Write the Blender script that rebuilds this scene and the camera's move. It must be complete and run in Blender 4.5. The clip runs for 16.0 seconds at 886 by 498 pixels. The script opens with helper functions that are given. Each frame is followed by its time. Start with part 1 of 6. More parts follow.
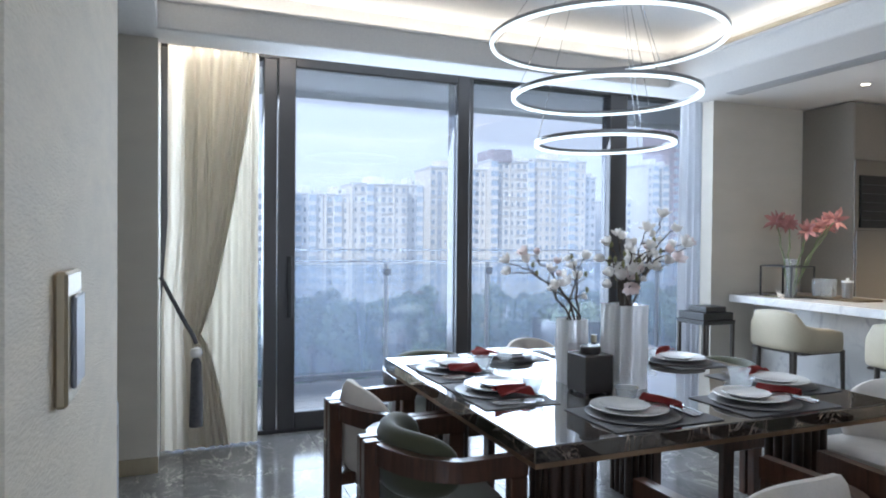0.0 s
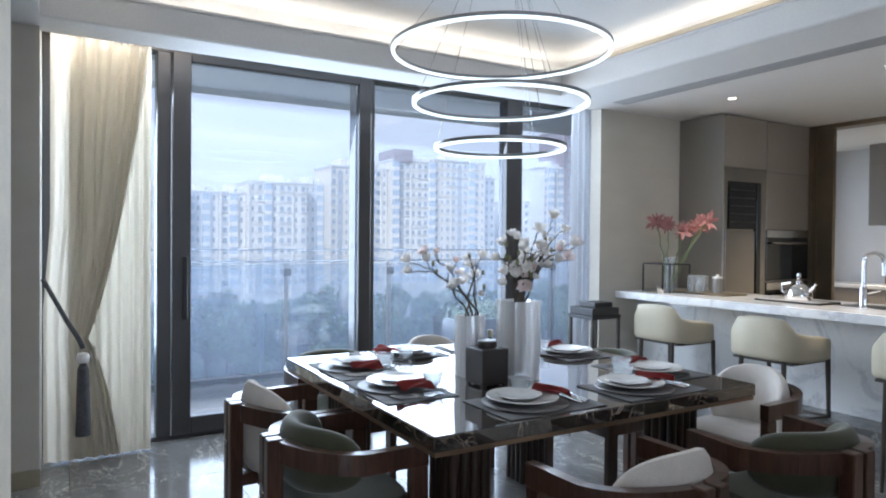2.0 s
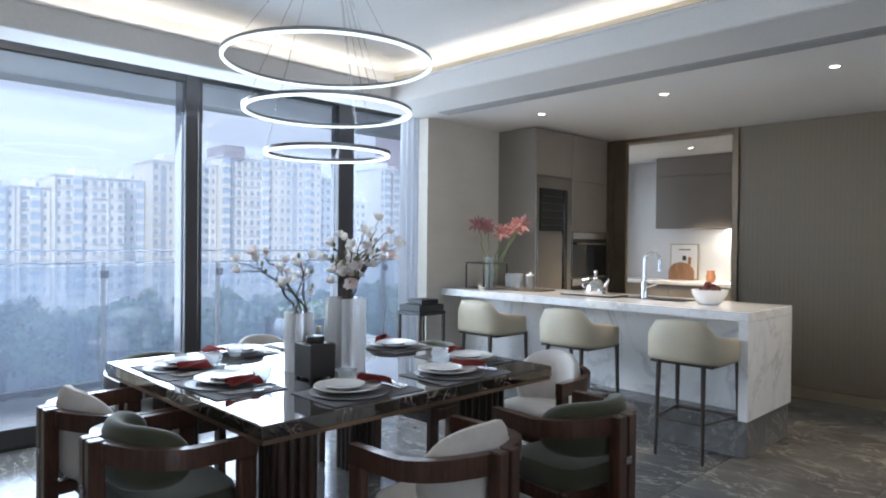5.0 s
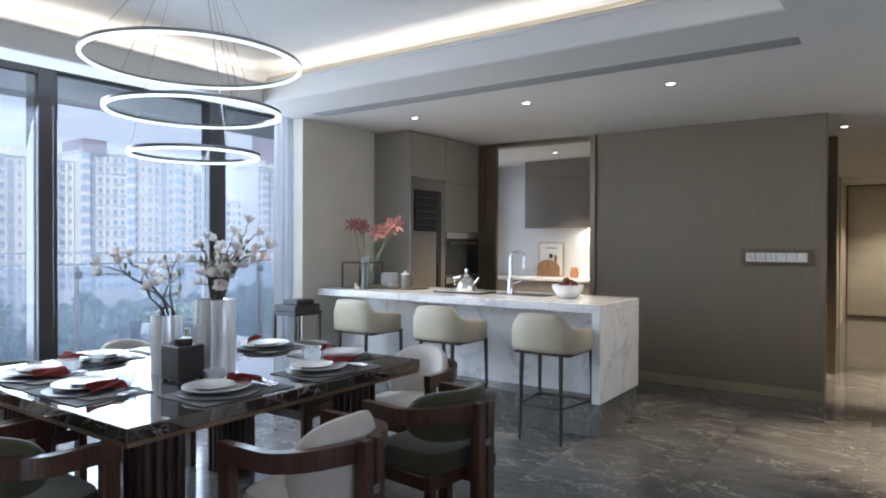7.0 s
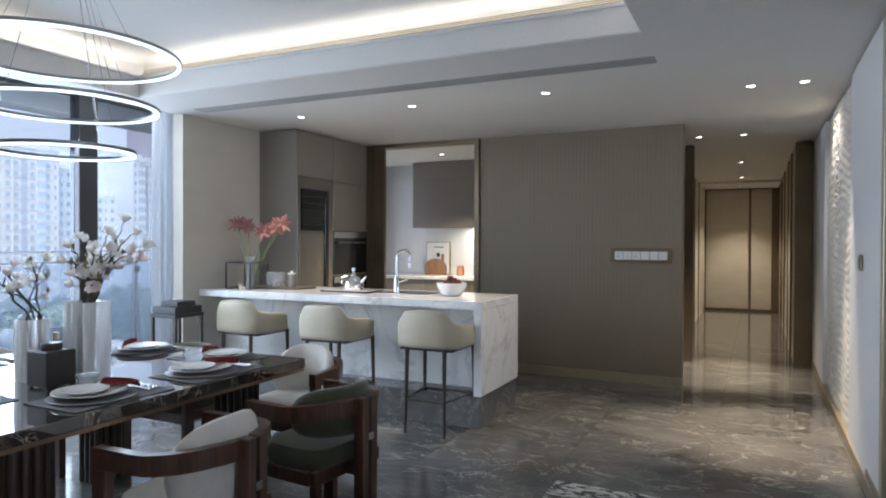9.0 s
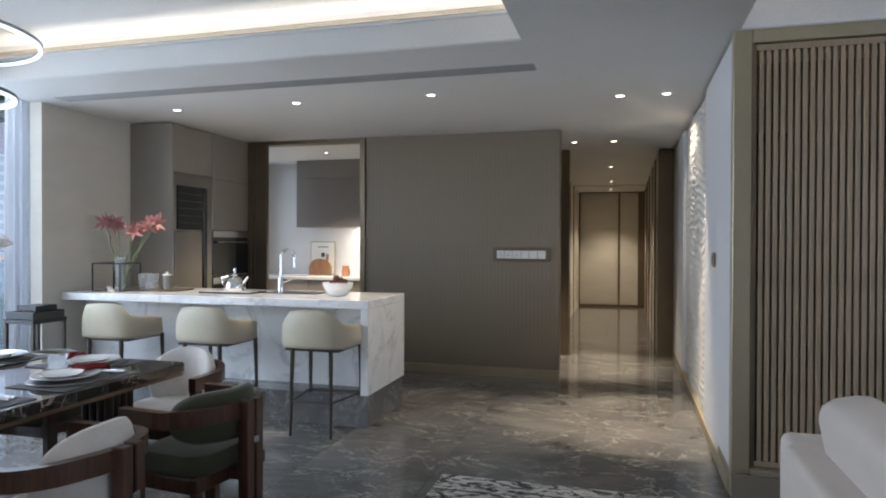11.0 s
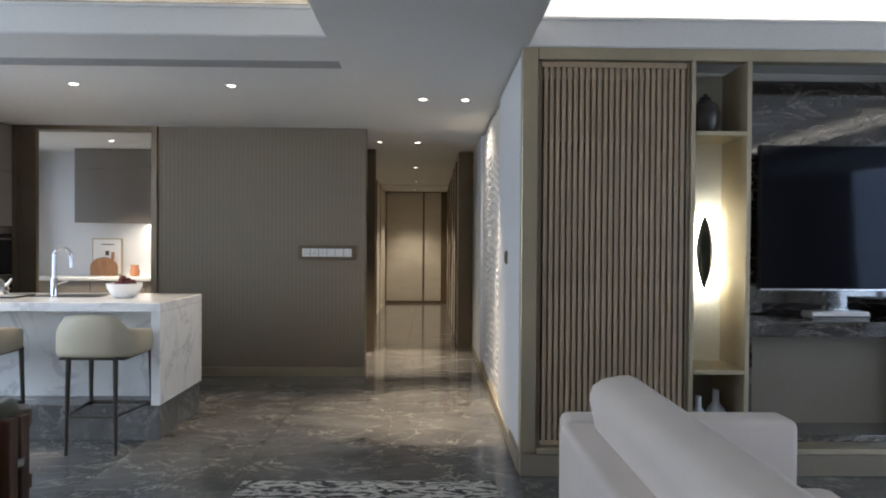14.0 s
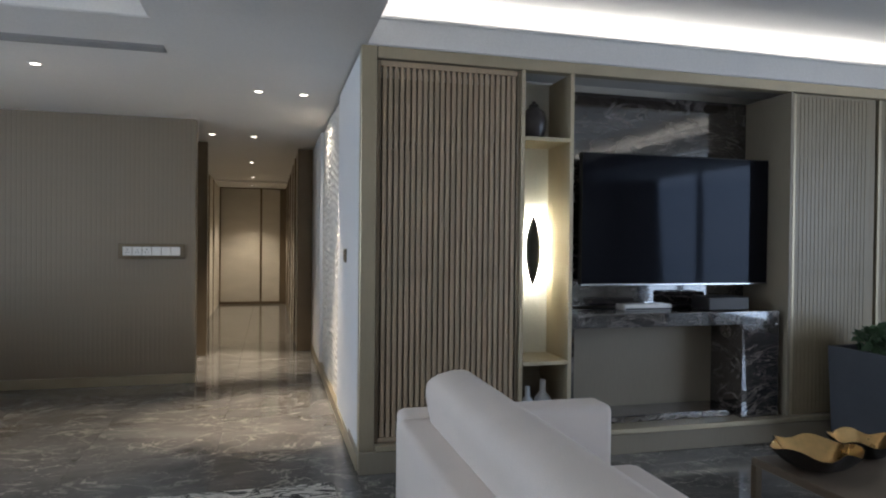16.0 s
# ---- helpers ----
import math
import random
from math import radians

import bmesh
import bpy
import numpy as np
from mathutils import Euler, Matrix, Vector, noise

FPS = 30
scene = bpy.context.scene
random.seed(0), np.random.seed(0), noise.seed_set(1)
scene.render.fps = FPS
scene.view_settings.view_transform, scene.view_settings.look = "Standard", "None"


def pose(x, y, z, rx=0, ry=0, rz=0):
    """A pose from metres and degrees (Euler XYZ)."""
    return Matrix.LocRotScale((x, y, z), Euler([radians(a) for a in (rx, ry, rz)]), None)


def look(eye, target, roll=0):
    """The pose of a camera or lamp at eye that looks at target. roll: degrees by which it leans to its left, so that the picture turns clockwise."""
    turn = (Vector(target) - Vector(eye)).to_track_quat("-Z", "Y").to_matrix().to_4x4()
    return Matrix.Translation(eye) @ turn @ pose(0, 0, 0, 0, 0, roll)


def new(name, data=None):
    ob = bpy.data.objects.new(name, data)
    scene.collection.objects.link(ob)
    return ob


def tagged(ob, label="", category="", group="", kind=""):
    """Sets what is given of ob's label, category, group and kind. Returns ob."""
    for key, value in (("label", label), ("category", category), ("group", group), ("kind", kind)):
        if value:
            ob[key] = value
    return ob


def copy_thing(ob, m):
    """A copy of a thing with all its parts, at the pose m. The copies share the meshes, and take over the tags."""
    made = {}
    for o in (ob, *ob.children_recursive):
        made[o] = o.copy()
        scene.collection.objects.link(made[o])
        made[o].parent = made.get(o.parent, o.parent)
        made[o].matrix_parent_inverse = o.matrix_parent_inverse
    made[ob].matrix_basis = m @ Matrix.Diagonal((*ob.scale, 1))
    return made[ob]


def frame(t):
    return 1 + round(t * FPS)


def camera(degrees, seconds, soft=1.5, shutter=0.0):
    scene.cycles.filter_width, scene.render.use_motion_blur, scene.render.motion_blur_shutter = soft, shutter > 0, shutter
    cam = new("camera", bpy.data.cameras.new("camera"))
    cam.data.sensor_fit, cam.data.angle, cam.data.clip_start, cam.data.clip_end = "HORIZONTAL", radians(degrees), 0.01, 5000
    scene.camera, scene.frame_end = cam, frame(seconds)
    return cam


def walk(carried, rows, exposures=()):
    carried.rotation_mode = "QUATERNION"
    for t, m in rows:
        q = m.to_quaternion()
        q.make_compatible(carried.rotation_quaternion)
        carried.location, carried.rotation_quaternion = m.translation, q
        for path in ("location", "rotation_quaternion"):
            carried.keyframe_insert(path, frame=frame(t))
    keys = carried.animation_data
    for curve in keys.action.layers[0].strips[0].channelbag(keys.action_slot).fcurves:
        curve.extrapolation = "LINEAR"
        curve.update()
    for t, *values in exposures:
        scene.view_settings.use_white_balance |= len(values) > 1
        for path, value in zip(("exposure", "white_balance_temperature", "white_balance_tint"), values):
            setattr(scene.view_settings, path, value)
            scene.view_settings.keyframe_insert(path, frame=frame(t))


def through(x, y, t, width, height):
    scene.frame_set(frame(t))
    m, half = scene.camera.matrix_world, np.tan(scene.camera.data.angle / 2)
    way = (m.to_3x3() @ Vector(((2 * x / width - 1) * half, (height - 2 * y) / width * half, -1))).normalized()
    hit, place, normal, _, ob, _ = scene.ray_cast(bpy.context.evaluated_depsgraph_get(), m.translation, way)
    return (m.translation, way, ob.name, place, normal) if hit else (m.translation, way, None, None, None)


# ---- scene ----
cam = camera(68.1, 16.0, soft=2.0)
PATH = [
    (0, (1.183, 0.412, 1.339), (1.925, 2.269, 1.31), 0.5),
    (0.5, (1.179, 0.401, 1.338), (1.989, 2.23, 1.31), 0.5),
    (1, (1.173, 0.387, 1.339), (2.049, 2.185, 1.31), 0.5),
    (1.5, (1.165, 0.37, 1.338), (2.105, 2.136, 1.311), 0.5),
    (2, (1.149, 0.342, 1.339), (2.16, 2.067, 1.312), 0.5),
    (2.5, (1.135, 0.318, 1.34), (2.21, 2.005, 1.315), 0.5),
    (3, (1.123, 0.29, 1.34), (2.265, 1.932, 1.316), 0.5),
    (3.5, (1.11, 0.26, 1.341), (2.321, 1.851, 1.317), 0.4),
    (4, (1.093, 0.226, 1.339), (2.373, 1.763, 1.317), 0.5),
    (6.5, (1.023, 0.056, 1.343), (2.601, 1.285, 1.323), 0.3),
    (7, (1.0, 0.021, 1.344), (2.635, 1.173, 1.325), 0.2),
    (7.5, (0.972, -0.02, 1.348), (2.652, 1.066, 1.328), 0.2),
    (8, (0.959, -0.04, 1.349), (2.682, 0.975, 1.329), 0.2),
    (8.5, (0.94, -0.058, 1.35), (2.704, 0.884, 1.329), 0.2),
    (9, (0.926, -0.065, 1.352), (2.728, 0.801, 1.33), 0.2),
    (11.5, (0.891, -0.06, 1.341), (2.841, 0.386, 1.32), 0.2),
    (12, (0.892, -0.066, 1.348), (2.861, 0.286, 1.324), 0.2),
    (12.5, (0.887, -0.065, 1.348), (2.869, 0.2, 1.324), 0.2),
    (13, (0.885, -0.069, 1.343), (2.877, 0.106, 1.32), 0.3),
    (13.5, (0.882, -0.079, 1.343), (2.88, -0.002, 1.32), 0.4),
    (14, (0.882, -0.082, 1.344), (2.882, -0.119, 1.321), 0.4),
    (14.5, (0.889, -0.084, 1.344), (2.883, -0.237, 1.321), 0.4),
    (15, (0.892, -0.087, 1.345), (2.871, -0.372, 1.322), 0.5),
    (15.5, (0.886, -0.095, 1.34), (2.846, -0.493, 1.317), 0.5),
    (16, (0.893, -0.104, 1.34), (2.826, -0.614, 1.318), 0.6),
]
walk(cam, [(t, look(eye, target, roll)) for t, eye, target, roll in PATH])

# ---- world and large lights ----
world = bpy.data.worlds.new("overcast_sky")
scene.world = world
world.use_nodes = True
wn = world.node_tree
sky = wn.nodes.new("ShaderNodeTexSky")
sky.sky_type = "NISHITA"
sky.sun_disc = False
sky.sun_elevation, sky.sun_rotation = radians(43), radians(228)
sky.air_density, sky.dust_density, sky.ozone_density = 1.0, 0.6, 2.0
veil = wn.nodes.new("ShaderNodeMix")
veil.data_type = "RGBA"
veil.inputs[0].default_value = 0.82          # even cloud over the clear sky
veil.inputs[7].default_value = (6.4, 7.1, 9.0, 1)
wn.links.new(sky.outputs["Color"], veil.inputs[6])
wn.links.new(veil.outputs[2], wn.nodes["Background"].inputs["Color"])
wn.nodes["Background"].inputs["Strength"].default_value = 0.13
sun = new("sun", bpy.data.lights.new("sun", "SUN"))
sun.data.energy, sun.data.angle, sun.data.color = 3.0, radians(14), (1.0, 0.97, 0.94)
sun.matrix_world = look((-60, -55, 75), (0, 0, 0))
scene.view_settings.exposure = 0.0


def area(name, at, to, sx, sy, watts, color, spread=180):
    ob = new(name, bpy.data.lights.new(name, "AREA"))
    ob.data.shape, ob.data.size, ob.data.size_y = "RECTANGLE", sx, sy
    ob.data.energy, ob.data.color, ob.data.spread = watts, color, radians(spread)
    ob.matrix_world = look(at, to)
    return ob


WARM, COOL, NEUTRAL = (1.0, 0.80, 0.58), (0.80, 0.88, 1.0), (1.0, 0.93, 0.84)
# daylight through the big window
area("window_daylight", (3.1, 5.35, 1.5), (3.1, 0.0, -1.3), 4.0, 2.3, 245, (0.70, 0.83, 1.0))
# daylight of the living room's windows, behind the camera
area("living_daylight", (0.4, -6.75, 1.4), (0.4, 0.0, 0.9), 3.6, 2.2, 145, (0.66, 0.79, 1.0))

# ---- materials ----
def nodes(name):
    m = bpy.data.materials.new(name)
    m.use_nodes = True
    return m, m.node_tree, m.node_tree.nodes["Principled BSDF"]


def ramp(nt, fac, stops):
    r = nt.nodes.new("ShaderNodeValToRGB")
    while len(r.color_ramp.elements) < len(stops):
        r.color_ramp.elements.new(0.5)
    for e, (p, c) in zip(r.color_ramp.elements, stops):
        e.position, e.color = p, (*c, 1)
    nt.links.new(fac, r.inputs["Fac"])
    return r.outputs["Color"]


def coords(nt, stretch=(1, 1, 1), world_space=False):
    src = nt.nodes.new("ShaderNodeNewGeometry").outputs["Position"] if world_space else nt.nodes.new("ShaderNodeTexCoord").outputs["Object"]
    mp = nt.nodes.new("ShaderNodeMapping")
    mp.inputs["Scale"].default_value = stretch
    nt.links.new(src, mp.inputs["Vector"])
    return mp.outputs["Vector"]


def noise_of(nt, vec, scale, detail=4, rough=0.55, distort=0.0):
    n = nt.nodes.new("ShaderNodeTexNoise")
    n.inputs["Scale"].default_value, n.inputs["Detail"].default_value = scale, detail
    n.inputs["Roughness"].default_value, n.inputs["Distortion"].default_value = rough, distort
    nt.links.new(vec, n.inputs["Vector"])
    return n.outputs["Fac"]


def mixed(nt, a, b, fac, mode="MIX"):
    m = nt.nodes.new("ShaderNodeMix")
    m.data_type, m.blend_type = "RGBA", mode
    for sock, v in ((m.inputs[0], fac), (m.inputs[6], a), (m.inputs[7], b)):
        if isinstance(v, (int, float)):
            sock.default_value = v
        elif isinstance(v, tuple):
            sock.default_value = (*v, 1)
        else:
            nt.links.new(v, sock)
    return m.outputs[2]


def bump_to(nt, bsdf, height, strength, dist=0.01):
    b = nt.nodes.new("ShaderNodeBump")
    b.inputs["Strength"].default_value, b.inputs["Distance"].default_value = strength, dist
    nt.links.new(height, b.inputs["Height"])
    nt.links.new(b.outputs["Normal"], bsdf.inputs["Normal"])


def plain(name, c, rough=0.5, metal=0.0, vary=0.12, scale=6.0, grain=60.0, bump=0.05, stretch=(1, 1, 1), coat=0.0, sheen=0.0):
    """A surface in one colour with broad blotches and fine grain."""
    m, nt, b = nodes(name)
    v = coords(nt, stretch)
    big, fine = noise_of(nt, v, scale, 3), noise_of(nt, v, grain, 2)
    dark, light = tuple(x * (1 - vary) for x in c), tuple(min(1, x * (1 + vary)) for x in c)
    col = ramp(nt, big, [(0.3, dark), (0.7, light)])
    col = mixed(nt, col, ramp(nt, fine, [(0.3, (0.8, 0.8, 0.8)), (0.7, (1, 1, 1))]), 0.35, "MULTIPLY")
    nt.links.new(col, b.inputs["Base Color"])
    rr = nt.nodes.new("ShaderNodeMapRange")
    rr.inputs["To Min"].default_value, rr.inputs["To Max"].default_value = max(0.02, rough * 0.85), min(1, rough * 1.15)
    nt.links.new(big, rr.inputs["Value"])
    nt.links.new(rr.outputs["Result"], b.inputs["Roughness"])
    b.inputs["Metallic"].default_value = metal
    b.inputs["Coat Weight"].default_value, b.inputs["Coat Roughness"].default_value = coat, 0.08
    b.inputs["Sheen Weight"].default_value = sheen
    if bump:
        bump_to(nt, b, fine, bump, 0.004)
    return m


def marble(name, base, mid, vein, scale, rough, width=0.06, stretch=(1, 1, 1), world_space=True, per_piece=0.0, second=0.5, third=0.0, detail=7, wander=1.6):
    """Veined stone: clouds, and thin veins where a warped noise crosses its middle."""
    m, nt, b = nodes(name)
    v = coords(nt, stretch, world_space)
    if per_piece:
        info = nt.nodes.new("ShaderNodeObjectInfo")
        comb = nt.nodes.new("ShaderNodeVectorMath")
        comb.operation = "MULTIPLY_ADD"
        nt.links.new(info.outputs["Random"], comb.inputs[0])
        comb.inputs[1].default_value = (per_piece, per_piece * 0.7, 0)
        nt.links.new(v, comb.inputs[2])
        v = comb.outputs[0]
    cloud = noise_of(nt, v, scale * 0.8, 6, 0.6, 0.6)
    col = ramp(nt, cloud, [(0.3, base), (0.7, mid)])
    for k, amount in ((1.0, 1.0), (2.3, second), (4.6, third)):
        n = noise_of(nt, v, scale * k, detail, 0.62 if detail > 4 else 0.5, wander / k)
        w = width / k
        mask = ramp(nt, n, [(0.5 - w, (0, 0, 0)), (0.5, (amount, amount, amount)), (0.5 + w, (0, 0, 0))])
        thin = noise_of(nt, v, scale * 1.7, 2)
        mask = mixed(nt, mask, ramp(nt, thin, [(0.36, (0, 0, 0)), (0.60, (1, 1, 1))]), 1.0, "MULTIPLY")
        col = mixed(nt, col, vein, mask)
    nt.links.new(col, b.inputs["Base Color"])
    b.inputs["Roughness"].default_value = rough
    return m


def wood(name, dark, light, rough, stretch=(1, 1, 9), scale=5.0, coat=0.0):
    m, nt, b = nodes(name)
    v = coords(nt, tuple(1.0 / s for s in stretch))
    g = noise_of(nt, v, scale * 6, 6, 0.6, 1.2)
    f = noise_of(nt, v, scale * 40, 2)
    col = mixed(nt, ramp(nt, g, [(0.3, dark), (0.7, light)]), ramp(nt, f, [(0.3, (0.75, 0.75, 0.75)), (0.7, (1, 1, 1))]), 0.5, "MULTIPLY")
    nt.links.new(col, b.inputs["Base Color"])
    b.inputs["Roughness"].default_value = rough
    b.inputs["Coat Weight"].default_value, b.inputs["Coat Roughness"].default_value = coat, 0.1
    bump_to(nt, b, f, 0.06, 0.002)
    return m


def glass(name, tint, rough=0.0, gloss=0.02):
    """A thin pane: mostly see-through, with a mirror's gloss at a slant."""
    m, nt, b = nodes(name)
    nt.nodes.remove(b)
    out = nt.nodes["Material Output"]
    tr, gl, mx = nt.nodes.new("ShaderNodeBsdfTransparent"), nt.nodes.new("ShaderNodeBsdfGlossy"), nt.nodes.new("ShaderNodeMixShader")
    tr.inputs["Color"].default_value = (*tint, 1)
    gl.inputs["Roughness"].default_value = rough
    lw = nt.nodes.new("ShaderNodeLayerWeight")
    lw.inputs["Blend"].default_value = 0.5
    pw, ma = nt.nodes.new("ShaderNodeMath"), nt.nodes.new("ShaderNodeMath")
    pw.operation, ma.operation = "POWER", "MULTIPLY_ADD"
    pw.inputs[1].default_value = 4.0
    ma.inputs[1].default_value, ma.inputs[2].default_value = 0.7, gloss
    nt.links.new(lw.outputs["Facing"], pw.inputs[0])
    nt.links.new(pw.outputs[0], ma.inputs[0])
    nt.links.new(ma.outputs[0], mx.inputs[0])
    nt.links.new(tr.outputs[0], mx.inputs[1])
    nt.links.new(gl.outputs[0], mx.inputs[2])
    nt.links.new(mx.outputs[0], out.inputs["Surface"])
    return m


def veiled_glass(name, tint, veil_color, amount, stretch=(1, 1, 1), gloss=0.02):
    """Glass with a pale veil mixed in; on panes it stands in for outdoor haze."""
    m = glass(name, tint, 0.0, gloss)
    nt = m.node_tree
    out = nt.nodes["Material Output"]
    clear = out.inputs["Surface"].links[0].from_socket
    df, tl, add, mx = nt.nodes.new("ShaderNodeBsdfDiffuse"), nt.nodes.new("ShaderNodeBsdfTranslucent"), nt.nodes.new("ShaderNodeMixShader"), nt.nodes.new("ShaderNodeMixShader")
    df.inputs["Color"].default_value = tl.inputs["Color"].default_value = (*veil_color, 1)
    nt.links.new(df.outputs[0], add.inputs[1])
    nt.links.new(tl.outputs[0], add.inputs[2])
    n = noise_of(nt, coords(nt, stretch, True), 1.3, 4)
    mr = nt.nodes.new("ShaderNodeMapRange")
    mr.inputs["From Min"].default_value, mr.inputs["From Max"].default_value = 0.3, 0.7
    mr.inputs["To Min"].default_value, mr.inputs["To Max"].default_value = amount * 0.6, amount * 1.3
    nt.links.new(n, mr.inputs["Value"])
    nt.links.new(mr.outputs["Result"], mx.inputs[0])
    nt.links.new(clear, mx.inputs[1])
    nt.links.new(add.outputs[0], mx.inputs[2])
    nt.links.new(mx.outputs[0], out.inputs["Surface"])
    return m


def cloth(name, c, through, **kw):
    """Woven cloth that lets some light through."""
    m = plain(name, c, **kw)
    nt = m.node_tree
    out, bs = nt.nodes["Material Output"], nt.nodes["Principled BSDF"]
    tl, mx = nt.nodes.new("ShaderNodeBsdfTranslucent"), nt.nodes.new("ShaderNodeMixShader")
    tl.inputs["Color"].default_value = (*c, 1)
    mx.inputs[0].default_value = through
    nt.links.new(bs.outputs[0], mx.inputs[1])
    nt.links.new(tl.outputs[0], mx.inputs[2])
    nt.links.new(mx.outputs[0], out.inputs["Surface"])
    return m


def glow(name, c, strength):
    m, nt, b = nodes(name)
    b.inputs["Base Color"].default_value = (*c, 1)
    b.inputs["Emission Color"].default_value = (*c, 1)
    b.inputs["Emission Strength"].default_value = strength
    return m


FLOOR = marble("grey_marble_floor", (0.080, 0.077, 0.074), (0.185, 0.178, 0.170), (0.38, 0.355, 0.32), 1.9, 0.11, 0.016, stretch=(1.35, 0.8, 1), per_piece=1.1, second=1.0, third=0.8, detail=5, wander=0.8)
PLINTH_STONE = marble("grey_marble_plinth", (0.10, 0.098, 0.095), (0.2, 0.195, 0.19), (0.28, 0.27, 0.26), 2.4, 0.14, 0.02)
WHITE_MARBLE = marble("white_marble", (0.76, 0.76, 0.76), (0.86, 0.86, 0.85), (0.60, 0.60, 0.62), 1.7, 0.14, 0.045, second=0.3)
BLACK_MARBLE = marble("dark_brown_marble", (0.018, 0.014, 0.012), (0.06, 0.047, 0.040), (0.42, 0.34, 0.28), 3.2, 0.05, 0.016, second=0.4)
TV_MARBLE = marble("dark_streaked_marble", (0.012, 0.010, 0.010), (0.055, 0.045, 0.041), (0.22, 0.195, 0.18), 3.0, 0.07, 0.03, stretch=(1, 0.6, 1.6), second=0.7)
for stone in (BLACK_MARBLE, TV_MARBLE):          # polished and sealed
    sealed = stone.node_tree.nodes["Principled BSDF"].inputs
    sealed["Coat Weight"].default_value, sealed["Coat IOR"].default_value, sealed["Coat Roughness"].default_value = 1.0, 1.85, 0.03
WALL = plain("warm_wallpaper", (0.63, 0.59, 0.52), 0.75, vary=0.05, scale=2.0, grain=180, bump=0.12, stretch=(1, 1, 3))
NEAR_WALL = plain("woven_wallcovering", (0.72, 0.64, 0.52), 0.8, vary=0.05, scale=9.0, grain=90, bump=0.45, stretch=(1, 1, 4))
CEILING = plain("white_ceiling_paint", (0.75, 0.74, 0.725), 0.85, vary=0.02, scale=1.5, grain=90, bump=0.02)
WHITE_PANEL = plain("pale_lacquer_panel", (0.74, 0.75, 0.77), 0.4, vary=0.02, scale=2.0, bump=0.02)
TAUPE = plain("taupe_fluted_panel", (0.255, 0.208, 0.153), 0.5, vary=0.06, scale=2.0, grain=120, bump=0.04, stretch=(1, 1, 0.1))
LACQUER = plain("taupe_gloss_lacquer", (0.30, 0.26, 0.22), 0.16, vary=0.04, scale=2.0, bump=0.0, coat=0.4)
BRONZE = plain("brushed_bronze", (0.44, 0.375, 0.265), 0.42, 0.5, vary=0.07, scale=3.0, grain=120, bump=0.04, stretch=(1, 1, 0.1))
DARK_BRONZE = plain("dark_bronze", (0.20, 0.155, 0.105), 0.4, 0.6, vary=0.08, scale=4.0, grain=90)
FRAME_GREY = plain("dark_grey_aluminium", (0.085, 0.082, 0.085), 0.38, 0.55, vary=0.05, scale=3.0, grain=150, bump=0.02)
STEEL = plain("brushed_steel", (0.55, 0.55, 0.56), 0.22, 1.0, vary=0.05, scale=4.0, grain=160, stretch=(1, 1, 0.05))
CHROME = plain("polished_chrome", (0.82, 0.82, 0.84), 0.06, 1.0, vary=0.02, bump=0.0)
BLACK_GLOSS = plain("black_glass", (0.012, 0.012, 0.014), 0.05, vary=0.02, bump=0.0)
BLACK_MATT = plain("black_paint", (0.022, 0.021, 0.022), 0.45, vary=0.1, bump=0.02)
WALNUT = wood("dark_walnut", (0.040, 0.017, 0.011), (0.125, 0.056, 0.034), 0.28, coat=0.4)
LEG_WOOD = wood("dark_stained_wood", (0.022, 0.012, 0.009), (0.075, 0.038, 0.026), 0.35, coat=0.2)
SLAT_WOOD = wood("grey_brown_slat_wood", (0.36, 0.268, 0.175), (0.45, 0.338, 0.225), 0.45, stretch=(1, 1, 14))
GREEN_VELVET = plain("olive_green_velvet", (0.056, 0.057, 0.028), 0.85, vary=0.22, scale=7.0, grain=200, bump=0.12, sheen=0.35)
CREAM_FABRIC = plain("cream_textured_fabric", (0.70, 0.65, 0.60), 0.9, vary=0.07, scale=12.0, grain=170, bump=0.25, sheen=0.1)
CREAM_LEATHER = plain("cream_leather", (0.50, 0.44, 0.325), 0.5, vary=0.05, scale=5.0, grain=140, bump=0.08)
SOFA_FABRIC = plain("off_white_linen", (0.74, 0.66, 0.605), 0.92, vary=0.04, scale=3.0, grain=260, bump=0.2, sheen=0.1)
CURTAIN = cloth("champagne_curtain_cloth", (0.78, 0.73, 0.65), 0.16, rough=0.65, vary=0.02, scale=4.0, grain=200, bump=0.06, stretch=(1, 1, 0.1), sheen=0.2)
PORCELAIN = plain("white_porcelain", (0.86, 0.85, 0.84), 0.12, vary=0.02, bump=0.0)
NAPKIN = plain("brick_red_napkin", (0.34, 0.035, 0.032), 0.85, vary=0.12, scale=14.0, grain=250, bump=0.15)
PLACEMAT = plain("charcoal_woven_mat", (0.125, 0.122, 0.125), 0.7, vary=0.1, scale=20.0, grain=220, bump=0.3)
# pale veils in the colour: whiter glassware, outdoor haze on panes and railing
CLEAR_GLASS = veiled_glass("clear_glass", (0.96, 0.97, 0.98), (0.85, 0.88, 0.90), 0.26)
PANE_GLASS = veiled_glass("window_glass", (0.92, 0.95, 0.98), (0.70, 0.81, 1.0), 0.045, (1, 1, 0.3), 0.06)
RAIL_GLASS = veiled_glass("balustrade_glass", (0.90, 0.94, 0.97), (0.62, 0.77, 1.0), 0.24, (3, 1, 0.12))
RING_GLOW = glow("led_ring_glow", (0.60, 0.70, 0.76), 2.4)
GRILLE_GREY = plain("grey_grille_paint", (0.36, 0.355, 0.35), 0.6, vary=0.05)
RING_METAL = plain("grey_satin_metal", (0.30, 0.31, 0.33), 0.35, 0.7, vary=0.05)
LAMP_GLOW = glow("downlight_glow", (1.0, 0.92, 0.80), 7.0)


